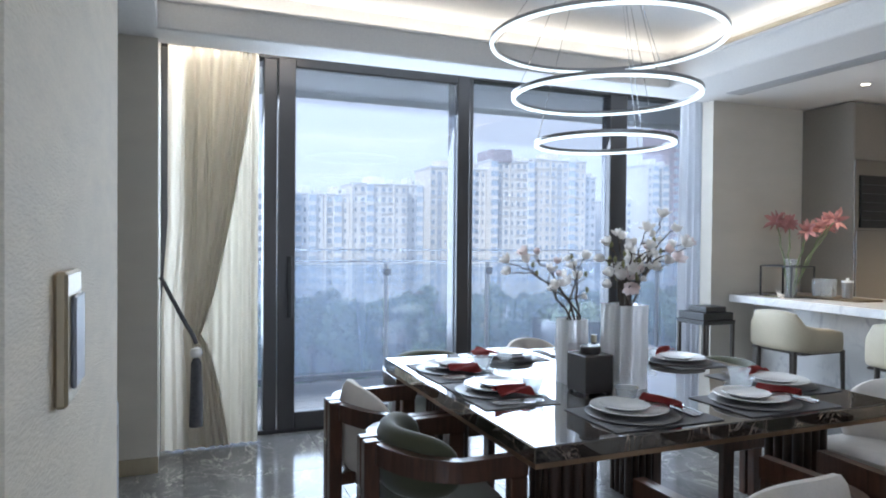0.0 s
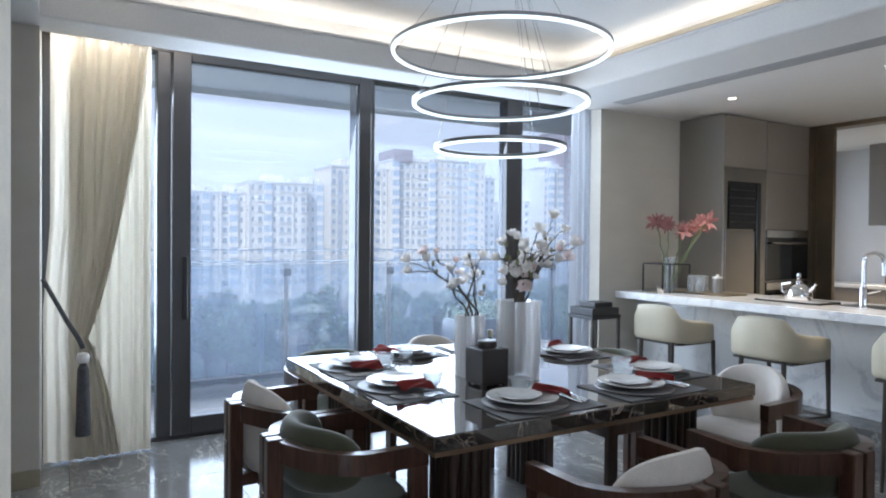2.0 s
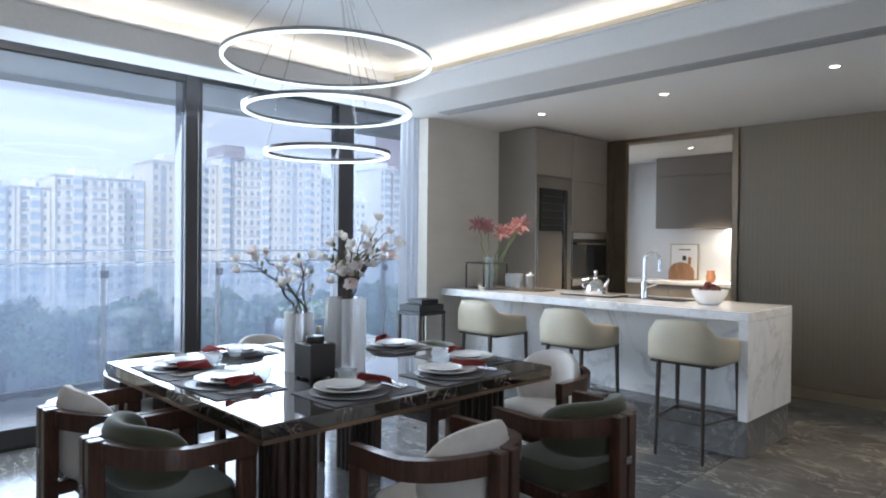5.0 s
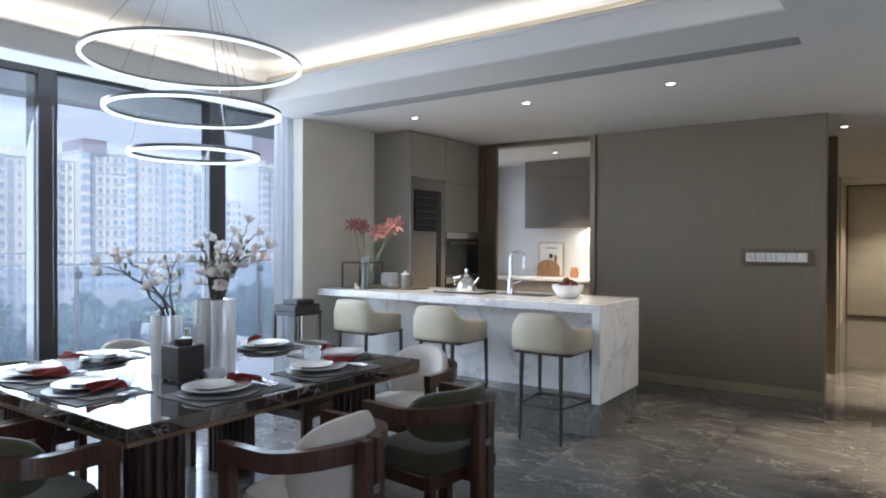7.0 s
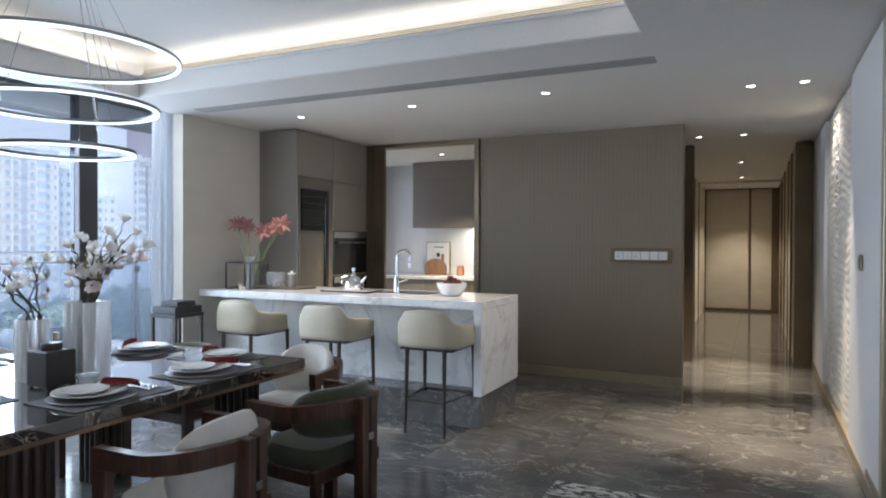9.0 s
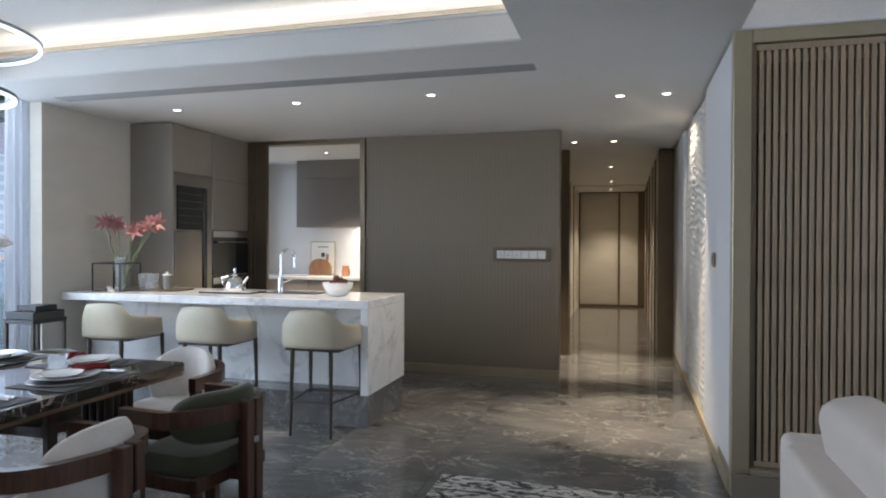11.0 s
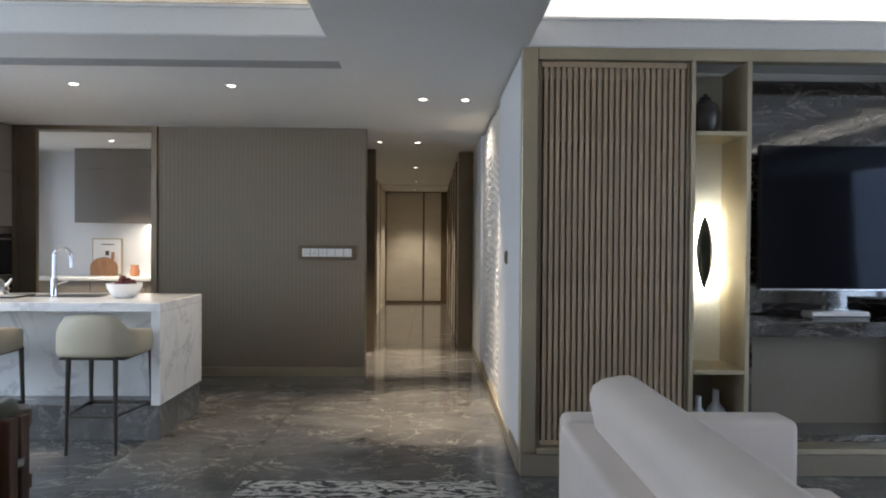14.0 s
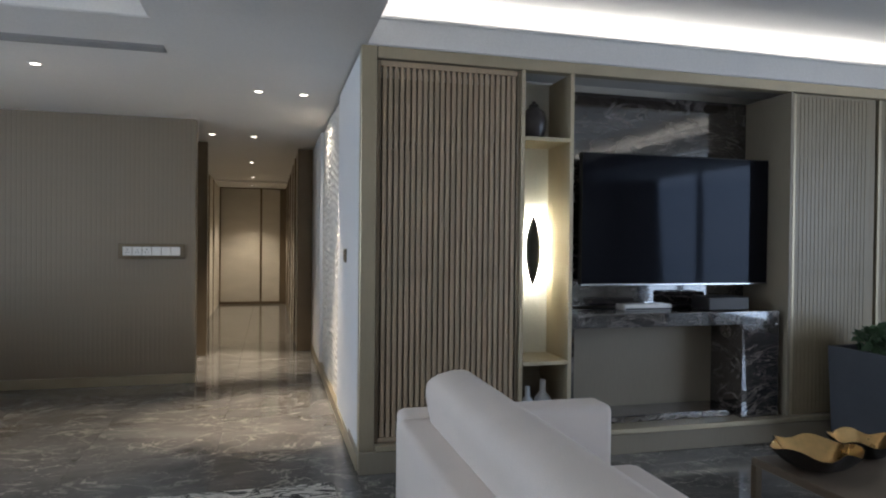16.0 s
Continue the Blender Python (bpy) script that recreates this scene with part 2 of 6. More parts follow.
# ---- building helpers ----
def link(name, bm, material, parent=None, label="", smooth=False):
    me = bpy.data.meshes.new(name)
    bmesh.ops.recalc_face_normals(bm, faces=bm.faces)
    bm.to_mesh(me)
    bm.free()
    me.materials.append(material)
    if smooth:
        for p in me.polygons:
            p.use_smooth = True
        me.set_sharp_from_angle(angle=radians(42))
    ob = new(name, me)
    if parent:
        ob.parent = parent
    if label:
        ob["label"] = label
    return ob


def part(name, bm, material, parent, label="", smooth=False):
    return link(name, bm, material, parent, label, smooth)


def thing(name, at, label, category, group="", rz=0, kind=""):
    e = new(name)
    e.empty_display_size = 0.1
    e.matrix_basis = pose(*at, 0, 0, rz)
    return tagged(e, label, category, group, kind)


def box(x0, y0, z0, x1, y1, z1, bevel=0.0, bm=None, seg=1):
    b = bmesh.new()
    vs = [b.verts.new((x, y, z)) for x in (x0, x1) for y in (y0, y1) for z in (z0, z1)]
    for q in ((0, 1, 3, 2), (4, 6, 7, 5), (0, 4, 5, 1), (2, 3, 7, 6), (0, 2, 6, 4), (1, 5, 7, 3)):
        b.faces.new([vs[i] for i in q])
    if bevel:
        bmesh.ops.bevel(b, geom=list(b.edges), offset=bevel, segments=seg, profile=0.5, affect="EDGES")
    if bm is None:
        return b
    return merge(bm, b)


def merge(bm, other, m=None):
    me = bpy.data.meshes.new("tmp")
    if m is not None:
        other.transform(m)
    other.to_mesh(me)
    other.free()
    bm.from_mesh(me)
    bpy.data.meshes.remove(me)
    return bm


def lathe(profile, seg=24, at=(0, 0, 0), squash=1.0):
    """A turned shape from (radius, height) pairs."""
    b = bmesh.new()
    rings = []
    for r, z in profile:
        if r < 1e-5:
            rings.append([b.verts.new((at[0], at[1], at[2] + z))])
        else:
            rings.append([b.verts.new((at[0] + r * math.cos(2 * math.pi * i / seg), at[1] + r * squash * math.sin(2 * math.pi * i / seg), at[2] + z)) for i in range(seg)])
    for a, c in zip(rings, rings[1:]):
        for i in range(seg):
            j = (i + 1) % seg
            if len(a) == 1 and len(c) == 1:
                continue
            if len(a) == 1:
                b.faces.new((a[0], c[i], c[j]))
            elif len(c) == 1:
                b.faces.new((a[i], a[j], c[0]))
            else:
                b.faces.new((a[i], a[j], c[j], c[i]))
    return b


def tube(points, radius, seg=8, closed=False, bm=None, flat=None):
    """A round (or flat: (half width, half height)) bar swept along points; radius may be a list."""
    b = bm if bm is not None else bmesh.new()
    pts = [Vector(p) for p in points]
    n = len(pts)
    rings = []
    for i, p in enumerate(pts):
        if closed:
            d = pts[(i + 1) % n] - pts[i - 1]
        else:
            d = pts[min(i + 1, n - 1)] - pts[max(i - 1, 0)]
        d.normalize()
        ref = Vector((0, 0, 1)) if abs(d.z) < 0.95 else Vector((1, 0, 0))
        u = d.cross(ref).normalized()
        w = u.cross(d).normalized()
        r = radius[i] if isinstance(radius, (list, tuple)) else radius
        if flat:
            offs = [(flat[0], flat[1]), (-flat[0], flat[1]), (-flat[0], -flat[1]), (flat[0], -flat[1])]
            rings.append([b.verts.new(p + u * a + w * c) for a, c in offs])
        else:
            rings.append([b.verts.new(p + u * r * math.cos(2 * math.pi * k / seg) + w * r * math.sin(2 * math.pi * k / seg)) for k in range(seg)])
    m = len(rings[0])
    for i in range(n if closed else n - 1):
        a, c = rings[i], rings[(i + 1) % n]
        for k in range(m):
            b.faces.new((a[k], a[(k + 1) % m], c[(k + 1) % m], c[k]))
    if not closed:
        b.faces.new(rings[0])
        b.faces.new(rings[-1])
    return b


def loft(rings, closed_ends=True):
    """Faces between closed rings of equal length."""
    b = bmesh.new()
    rs = [[b.verts.new(p) for p in r] for r in rings]
    n = len(rs[0])
    for a, c in zip(rs, rs[1:]):
        for k in range(n):
            b.faces.new((a[k], a[(k + 1) % n], c[(k + 1) % n], c[k]))
    if closed_ends:
        b.faces.new(rs[0])
        b.faces.new(rs[-1])
    return b


def structure(name, bm, material, label="", smooth=False):
    ob = link(name, bm, material, None, label, smooth)
    return tagged(ob, label, "", "", "structure")


# ---- plan ----
H = 2.46            # dropped ceiling
UP = 2.78           # ceiling of the trays
WIN_Y = 5.04        # window plane
WALL_Y = 4.46       # wall beside the window recess
PANEL_X = 7.40      # fluted kitchen wall
TV_X, TV_Y = 4.63, -0.60

# ---- floor ----
floor = structure("floor", box(-2.6, -6.6, -0.12, 15.6, 5.2, -0.006), PLINTH_STONE, "grey veined marble floor")

# ---- ceiling: dropped parts round two trays ----
TRAY = (1.05, 0.49, 4.50, 4.27)
LTRAY = (-1.6, -4.95, 4.63, -0.62)
cb = bmesh.new()
for x0, y0, x1, y1 in ((-2.6, 4.27, 4.50, 4.55), (4.50, 0.49, 7.6, 4.55), (-2.6, 0.49, 1.05, 4.27), (-2.6, -0.62, 15.6, 0.49),
                       (7.6, 0.49, 15.6, 5.2), (4.63, -6.6, 15.6, -0.62), (-2.6, -6.6, -1.6, -0.62), (-1.6, -6.6, 4.63, -4.95)):
    box(x0, y0, H, x1, y1, H + 0.09, bm=cb)
ceiling_low = structure("ceiling", cb, CEILING, "white dropped ceiling round the light trays")
cb = bmesh.new()
for (x0, y0, x1, y1) in (TRAY, LTRAY):
    o = 0.25
    box(x0 - o, y0 - o, UP, x1 + o, y1 + o, UP + 0.08, bm=cb)
    for a in ((x0 - o, y0 - o, x1 + o, y0 - o + 0.04), (x0 - o, y1 + o - 0.04, x1 + o, y1 + o), (x0 - o, y0 - o, x0 - o + 0.04, y1 + o), (x1 + o - 0.04, y0 - o, x1 + o, y1 + o)):
        box(a[0], a[1], H + 0.09, a[2], a[3], UP, bm=cb)
ceiling_up = structure("ceiling_tray", cb, CEILING, "white raised ceiling washed by hidden light")
# lip that hides the light strip
for k, (x0, y0, x1, y1) in enumerate((TRAY, LTRAY)):
    b = bmesh.new()
    t, z1 = 0.03, H + 0.17
    p = 0.012
    for a in ((x0 + p, y0 - t, x1 - p, y0 + p), (x0 + p, y1 - p, x1 - p, y1 + t), (x0 - t, y0 - t, x0 + p, y1 + t), (x1 - p, y0 - t, x1 + t, y1 + t)):
        box(a[0], a[1], H + 0.004, a[2], a[3], z1, bm=b)
    p = 0.024
    for a in ((x0 + p, y0 + 0.0125, x1 - p, y0 + p), (x0 + p, y1 - p, x1 - p, y1 - 0.0125), (x0 + 0.0125, y0 + 0.0125, x0 + p, y1 - 0.0125), (x1 - p, y0 + 0.0125, x1 - 0.0125, y1 - 0.0125)):
        box(a[0], a[1], z1 - 0.022, a[2], a[3], z1 - 0.004, bm=b)
    structure("trim_tray_%d" % (k + 1), b, CEILING, "white upstand round the ceiling tray")
    cz = H + 0.12
    w = 6.6 if k == 0 else 9.5
    col = (1.0, 0.95, 0.88) if k == 0 else (1.0, 0.97, 0.93)
    area("cove_strip", ((x0 + x1) / 2, y1 + 0.16, cz), ((x0 + x1) / 2, y1 + 0.10, UP), x1 - x0, 0.05, w, col)
    area("cove_strip", ((x0 + x1) / 2, y0 - 0.16, cz), ((x0 + x1) / 2, y0 - 0.10, UP), x1 - x0, 0.05, w, col)
    a1 = area("cove_strip", (x1 + 0.16, (y0 + y1) / 2, cz), (x1 + 0.16, (y0 + y1) / 2, UP), 0.05, y1 - y0, w, col)
    a2 = area("cove_strip", (x0 - 0.16, (y0 + y1) / 2, cz), (x0 - 0.16, (y0 + y1) / 2, UP), 0.05, y1 - y0, w, col)
    for a in (a1, a2):
        a.matrix_world = pose(a.matrix_world.translation.x, a.matrix_world.translation.y, cz, 180, 0, 0)
        a.data.size, a.data.size_y = 0.05, y1 - y0
# curtain pocket
structure("curtain_pocket", box(0.9, 4.55, 2.70, 5.6, 5.2, 2.76), CEILING, "white curtain pocket above the window")
structure("pocket_fascia", box(0.9, 4.523, H + 0.0905, 5.6, 4.549, 2.70), CEILING)
area("pocket_strip", (1.5, 4.62, 2.66), (1.5, 4.8, 2.0), 0.9, 0.04, 3.4, (1.0, 0.90, 0.78))

# ---- walls ----
structure("wall_north_left", box(-2.6, WALL_Y, 0, 1.06, WALL_Y + 0.75, 2.7), WALL, "warm grey papered pier beside the window")
structure("wall_recess_end", box(5.46, WALL_Y + 0.12, 0, 5.60, 5.2, 2.7), WALL)
structure("wall_north_right", box(5.10, WALL_Y, 0, 7.60, WALL_Y + 0.12, 2.7), WALL, "beige papered wall beside the window")
structure("wall_lintel", box(1.06, 4.98, 2.621, 5.46, 5.2, 2.70), CEILING)
structure("wall_near", box(0.2, 0.92, 0, 1.075, 1.74, H), NEAR_WALL, "pier with woven beige wallcovering")
structure("wall_west", box(-2.75, -6.6, 0, -2.6, 5.2, 2.7), WALL)
structure("wall_south", box(2.3, -6.75, 0, 15.6, -6.6, 2.7), WALL)
structure("wall_south_left", box(-2.6, -6.75, 0, -1.5, -6.6, 2.7), WALL)
structure("wall_south_head", box(-1.5, -6.75, 2.5, 2.3, -6.6, 2.7), WALL)
w2 = tagged(new("window_2"), "tall living room window with dark grey frame", "window", "", "structure")
for x in (-1.5, -0.28, 0.95, 2.22):
    part("mullion", box(x, -6.72, 0, x + 0.08, -6.64, 2.5, 0.004), FRAME_GREY, w2)
for x in (-1.42, -0.20, 1.03):
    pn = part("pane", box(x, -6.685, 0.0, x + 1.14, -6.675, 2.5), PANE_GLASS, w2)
    pn.visible_shadow = False
structure("baseboard_left", box(-2.6, WALL_Y - 0.015, 0, 1.065, WALL_Y, 0.09), BRONZE)
structure("wall_kitchen", box(PANEL_X + 0.02, 0.57, 0, 7.56, 2.62, H), TAUPE, "taupe fluted wall panelling")
structure("wall_kitchen_head", box(PANEL_X, 2.62, 2.42, 7.56, 4.46, H), DARK_BRONZE)
structure("baseboard_kitchen", box(PANEL_X - 0.012, 0.565, 0, 7.42, 2.62, 0.085), BRONZE)

# corridor: walls step in beyond the passage
structure("wall_corridor_north", box(8.99, 0.905, 0, 15.2, 1.05, H), WALL, "beige corridor wall")
structure("wall_passage_back", box(7.56, 2.5, 0, 9.0, 2.6, H), WALL)
structure("wall_passage_jamb", box(8.88, 0.60, 0, 8.99, 0.95, H), DARK_BRONZE)
structure("wall_passage_side", box(8.99, 1.05, 0, 9.1, 2.6, H), WALL)
structure("wall_corridor_south", box(9.1, -0.75, 0, 15.2, -0.43, H), WALL, "beige corridor wall")
structure("wall_corridor_jamb", box(9.02, -0.62, 0, 9.1, -0.425, 2.44), DARK_BRONZE)
structure("wall_corridor_end", box(15.2, -0.8, 0, 15.35, 1.0, H), WALL)
ed = tagged(new("door_2"), "closed beige sliding door with bronze edges", "door", "", "structure")
part("leaf", box(15.15, 0.10, 0.05, 15.19, 0.88, 2.40, 0.003), WALL, ed)
part("leaf", box(15.15, -0.30, 0.05, 15.19, 0.06, 2.40, 0.003), WALL, ed)
for y0, y1 in ((0.06, 0.10), (0.88, 0.905), (-0.43, -0.30)):
    part("stile", box(15.13, y0, 0.0, 15.195, y1, 2.42), DARK_BRONZE, ed)
for z0, z1 in ((2.40, 2.42), (0.0, 0.05)):
    part("rail", box(15.13, -0.2995, z0, 15.195, 0.0595, z1), DARK_BRONZE, ed)
    part("rail", box(15.13, 0.1005, z0, 15.195, 0.8795, z1), DARK_BRONZE, ed)
# doors flush in the corridor's walls, dark frames round them
for k, (y, s_, xs_) in enumerate(((0.905, -1, (10.2, 12.6)), (-0.43, 1, (9.75, 12.0, 13.6)))):
    for x in xs_:
        dr = tagged(new("door_%d" % (3 + k)), "closed beige corridor door in a slim bronze frame", "door", "", "structure")
        part("leaf", box(x + 0.04, min(y, y + s_ * 0.006), 0.0, x + 0.86, max(y, y + s_ * 0.006), 2.38), WALL, dr)
        for x0 in (x, x + 0.86):
            part("stile", box(x0, min(y, y + s_ * 0.02), 0.0, x0 + 0.04, max(y, y + s_ * 0.02), 2.42), DARK_BRONZE, dr)
structure("corridor_head", box(13.8, -0.43, 2.42, 15.2, 0.905, H), CEILING)
# tv block, its north side, with the lit carved stone panel
structure("wall_tv_core", box(5.16, -4.9, 0, 9.02, -0.66, H), WALL)
structure("wall_panel_near", box(4.70, -0.66, 0.09, 5.92, -0.605, 2.44), WHITE_PANEL, "pale lacquered wall panel with a switch")
structure("wall_panel_far", box(7.71, -0.66, 0.09, 9.02, -0.60, 2.44), WHITE_PANEL, "pale lacquered wall panel")
structure("baseboard_tv_side", box(4.70, -0.66, 0, 9.02, -0.595, 0.085), BRONZE)


STREAK = 7.0


def carved_panel():
    """Rough-hewn stone relief, lit from behind its edge."""
    b = bmesh.new()
    nx, nz = 150, 230
    x0, x1, z0, z1 = 5.93, 7.70, 0.09, 2.44
    g = []
    for j in range(nz + 1):
        row = []
        for i in range(nx + 1):
            x, z = x0 + (x1 - x0) * i / nx, z0 + (z1 - z0) * j / nz
            u = noise.noise((x * 3.0, z * 1.5, 0.3)) * 0.010
            w = math.sin(z * 95 + 9 * noise.noise((x * 2.0, z * 2.0, 2.0))) * 0.003 + noise.noise((x * 9, z * 14, 5.0)) * 0.006
            band = math.exp(-((x - STREAK - 0.08 * math.sin(z * 2.6)) / 0.28) ** 2)
            w += band * (0.012 + 0.022 * noise.noise((x * 15, z * 30, 8.0)) + 0.010 * noise.noise((x * 34, z * 55, 3.0)))
            row.append(b.verts.new((x, -0.63 + u + w, z)))
        g.append(row)
    for j in range(nz):
        for i in range(nx):
            b.faces.new((g[j][i], g[j][i + 1], g[j + 1][i + 1], g[j + 1][i]))
    return b


STONE = plain("carved_pale_stone", (0.76, 0.73, 0.68), 0.6, vary=0.06, scale=6.0, grain=90, bump=0.3)
structure("wall_carved_panel", carved_panel(), STONE, "rough carved pale stone panel washed by light", True)
area("carved_panel_light", (STREAK, -0.50, 2.44), (STREAK, -0.60, 0.4), 0.5, 0.03, 4.0, (1.0, 0.90, 0.76), 120)


# ---- fluted kitchen wall ----
def rib_mesh(z1):
    b = bmesh.new()
    prof = [(0.0, -0.0195), (-0.0014, -0.016), (-0.002, 0.0), (-0.0014, 0.016), (0.0, 0.0195)]
    lo = [b.verts.new((x, y, 0)) for x, y in prof]
    hi = [b.verts.new((x, y, z1)) for x, y in prof]
    for k in range(4):
        b.faces.new((lo[k], lo[k + 1], hi[k + 1], hi[k]))
    b.faces.new(lo)
    b.faces.new(hi)
    return b


kitchen_wall = bpy.data.objects["wall_kitchen"]
first = None
for k in range(51):
    y = 0.59 + k * 0.040
    if first is None:
        first = link("slat", rib_mesh(H - 0.087), TAUPE, kitchen_wall)
        o = first
    else:
        o = new("slat", first.data)
        o.parent = kitchen_wall
    o.location = (PANEL_X + 0.019, y, 0.086)


def socket_panel():
    t = thing("switch_panel", (PANEL_X - 0.002, 0.945, 1.226), "bronze-framed row of white switches on the fluted wall", "switch panel")
    b = box(-0.012, -0.285, -0.068, 0.004, 0.285, 0.068, 0.003)
    part("frame", b, DARK_BRONZE, t)
    for k in range(6):
        y = 0.205 - k * 0.082
        part("switch_plate", box(-0.017, y - 0.039, -0.04, -0.0125, y + 0.039, 0.04, 0.002), PORCELAIN, t)
        if k < 3:
            s = bmesh.new()
            for dy, dz in ((0, 0.014), (-0.012, -0.010), (0.012, -0.010)):
                box(-0.0182, y + dy - 0.004, dz - 0.004, -0.0174, y + dy + 0.004, dz + 0.004, bm=s)
            part("socket_hole", s, BLACK_MATT, t)


socket_panel()


# ---- window ----
def window_wall():
    t = tagged(new("window_1"), "dark grey aluminium sliding window wall to the balcony", "window", "", "structure")
    y0, y1 = WIN_Y - 0.06, WIN_Y + 0.06
    part("window_frame", box(1.06, y0, 2.555, 5.46, y1, 2.62, 0.004), FRAME_GREY, t)
    part("window_sill", box(1.06, y0, 0, 5.46, y1, 0.03, 0.004), FRAME_GREY, t)
    for x, w in ((1.06, 0.05), (1.70, 0.09), (3.09, 0.16), (4.50, 0.17), (5.41, 0.05)):
        part("mullion", box(x, y0 - 0.005, 0.03, x + w, y1, 2.555, 0.006), FRAME_GREY, t)
    for x0, x1 in ((1.11, 1.70), (3.25, 4.50), (4.67, 5.41)):
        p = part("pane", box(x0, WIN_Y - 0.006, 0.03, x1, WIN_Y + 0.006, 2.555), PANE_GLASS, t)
        p.visible_shadow = False
    d = tagged(new("door_1"), "closed grey aluminium sliding glass door", "door", "", "structure")
    yy0, yy1 = WIN_Y - 0.11, WIN_Y - 0.066
    part("stile", box(1.79, yy0, 0.032, 1.905, yy1, 2.554, 0.005), FRAME_GREY, d)
    part("stile", box(3.10, yy0, 0.032, 3.20, yy1, 2.554, 0.005), FRAME_GREY, d)
    part("rail", box(1.905, yy0, 0.032, 3.10, yy1, 0.15, 0.005), FRAME_GREY, d)
    part("rail", box(1.905, yy0, 2.50, 3.10, yy1, 2.554, 0.005), FRAME_GREY, d)
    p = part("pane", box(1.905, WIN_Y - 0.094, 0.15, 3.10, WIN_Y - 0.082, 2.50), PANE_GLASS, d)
    p.visible_shadow = False
    h = box(1.845, yy0 - 0.035, 0.80, 1.88, yy0 - 0.012, 1.22, 0.008, seg=2)
    box(1.855, yy0 - 0.014, 0.84, 1.87, yy0 + 0.002, 0.87, bm=h)
    box(1.855, yy0 - 0.014, 1.15, 1.87, yy0 + 0.002, 1.18, bm=h)
    part("door_handle", h, BLACK_MATT, d)


window_wall()

# ---- balcony ----
DECK = wood("weathered_decking", (0.16, 0.14, 0.125), (0.30, 0.27, 0.25), 0.6, stretch=(9, 1, 1))
CONCRETE = plain("painted_concrete", (0.62, 0.64, 0.66), 0.8, vary=0.06, scale=1.5, grain=60)
deck = structure("balcony_floor", box(-1.5, 5.2, -0.25, 8.0, 6.62, -0.05), CONCRETE, "balcony slab with timber decking")
board0 = None
for k in range(12):
    if board0 is None:
        board0 = link("plank", box(-1.5, 0, 0, 8.0, 0.105, 0.03, 0.003), DECK, deck)
        o = board0
    else:
        o = new("plank", board0.data)
        o.parent = deck
    o.location = (0, 5.22 + k * 0.112, -0.048)
structure("balcony_soffit", box(-1.5, 5.2, 2.86, 8.0, 6.75, 3.1), CONCRETE, "slab of the balcony above")
structure("balcony_beam", box(-1.5, 6.45, 2.68, 8.0, 6.75, 2.86), CONCRETE)


def balustrade():
    t = thing("balustrade", (0, 6.45, 0), "glass balcony balustrade with steel rails and grey posts", "balustrade")
    part("handrail", tube([(-1.5, 0, 1.235), (8, 0, 1.235)], 0.0, flat=(0.022, 0.008)), STEEL, t)
    part("rail", tube([(-1.5, 0, 1.125), (8, 0, 1.125)], 0.0, flat=(0.016, 0.010)), STEEL, t)
    part("bottom_rail", box(-1.5, -0.03, 0.03, 8, 0.03, 0.075), FRAME_GREY, t)
    xs = [-0.21 + 1.073 * k for k in range(8)]
    for x in xs:
        part("post", box(x - 0.013, -0.03, -0.02, x + 0.013, 0.03, 1.11, 0.004), GRILLE_GREY, t)
        part("clamp", box(x - 0.035, -0.055, 0.99, x + 0.035, -0.03, 1.06, 0.004), BLACK_MATT, t)
    for a, c in zip(xs, xs[1:]):
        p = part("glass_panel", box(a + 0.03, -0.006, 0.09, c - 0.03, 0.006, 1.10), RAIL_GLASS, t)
        p.visible_shadow = False


balustrade()


def leaf_cloud(n, centre, size, leaf, seed, bm=None, upright=0.3):
    rnd = random.Random(seed)
    b = bm if bm is not None else bmesh.new()
    for _ in range(n):
        d = Vector((rnd.gauss(0, 1), rnd.gauss(0, 1), rnd.gauss(0, 1))).normalized() * (rnd.random() ** 0.45)
        c = Vector(centre) + Vector((d.x * size[0], d.y * size[1], d.z * size[2]))
        u = Vector((rnd.gauss(0, 1), rnd.gauss(0, 1), rnd.gauss(0, 1) + upright)).normalized()
        w = u.orthogonal().normalized()
        s = leaf * (0.6 + 0.8 * rnd.random())
        vs = [b.verts.new(c - u * s), b.verts.new(c + w * s * 0.45), b.verts.new(c + u * s), b.verts.new(c - w * s * 0.45)]
        b.faces.new(vs)
    return b


LEAF = plain("dark_green_leaf", (0.045, 0.085, 0.04), 0.5, vary=0.35, scale=12.0, bump=0.0)
PLANTER_GREY = plain("grey_fibre_planter", (0.075, 0.08, 0.095), 0.55, vary=0.1, scale=5.0)


def planter(at, w, d, h, label, seed, spread=1.15):
    t = thing("planter", at, label, "planter")
    b = loft([[(sx * w * 0.46, sy * d * 0.46, 0) for sx, sy in ((-1, -1), (1, -1), (1, 1), (-1, 1))],
              [(sx * w * 0.5, sy * d * 0.5, h) for sx, sy in ((-1, -1), (1, -1), (1, 1), (-1, 1))],
              [(sx * w * 0.44, sy * d * 0.44, h) for sx, sy in ((-1, -1), (1, -1), (1, 1), (-1, 1))],
              [(sx * w * 0.44, sy * d * 0.44, h - 0.06) for sx, sy in ((-1, -1), (1, -1), (1, 1), (-1, 1))]])
    part("pot", b, PLANTER_GREY, t)
    part("foliage", leaf_cloud(700, (0, 0, h + 0.05), (w * 0.5 * spread, d * 0.5 * spread, 0.13), 0.035, seed), LEAF, t)
    return t


planter((4.70, 5.80, -0.016), 0.64, 0.5, 0.60, "grey square planter with clipped green shrub on the balcony", 3)
planter((4.25, -4.05, 0.0), 0.6, 0.5, 0.66, "tall dark grey planter with a low green plant", 4, 0.9)


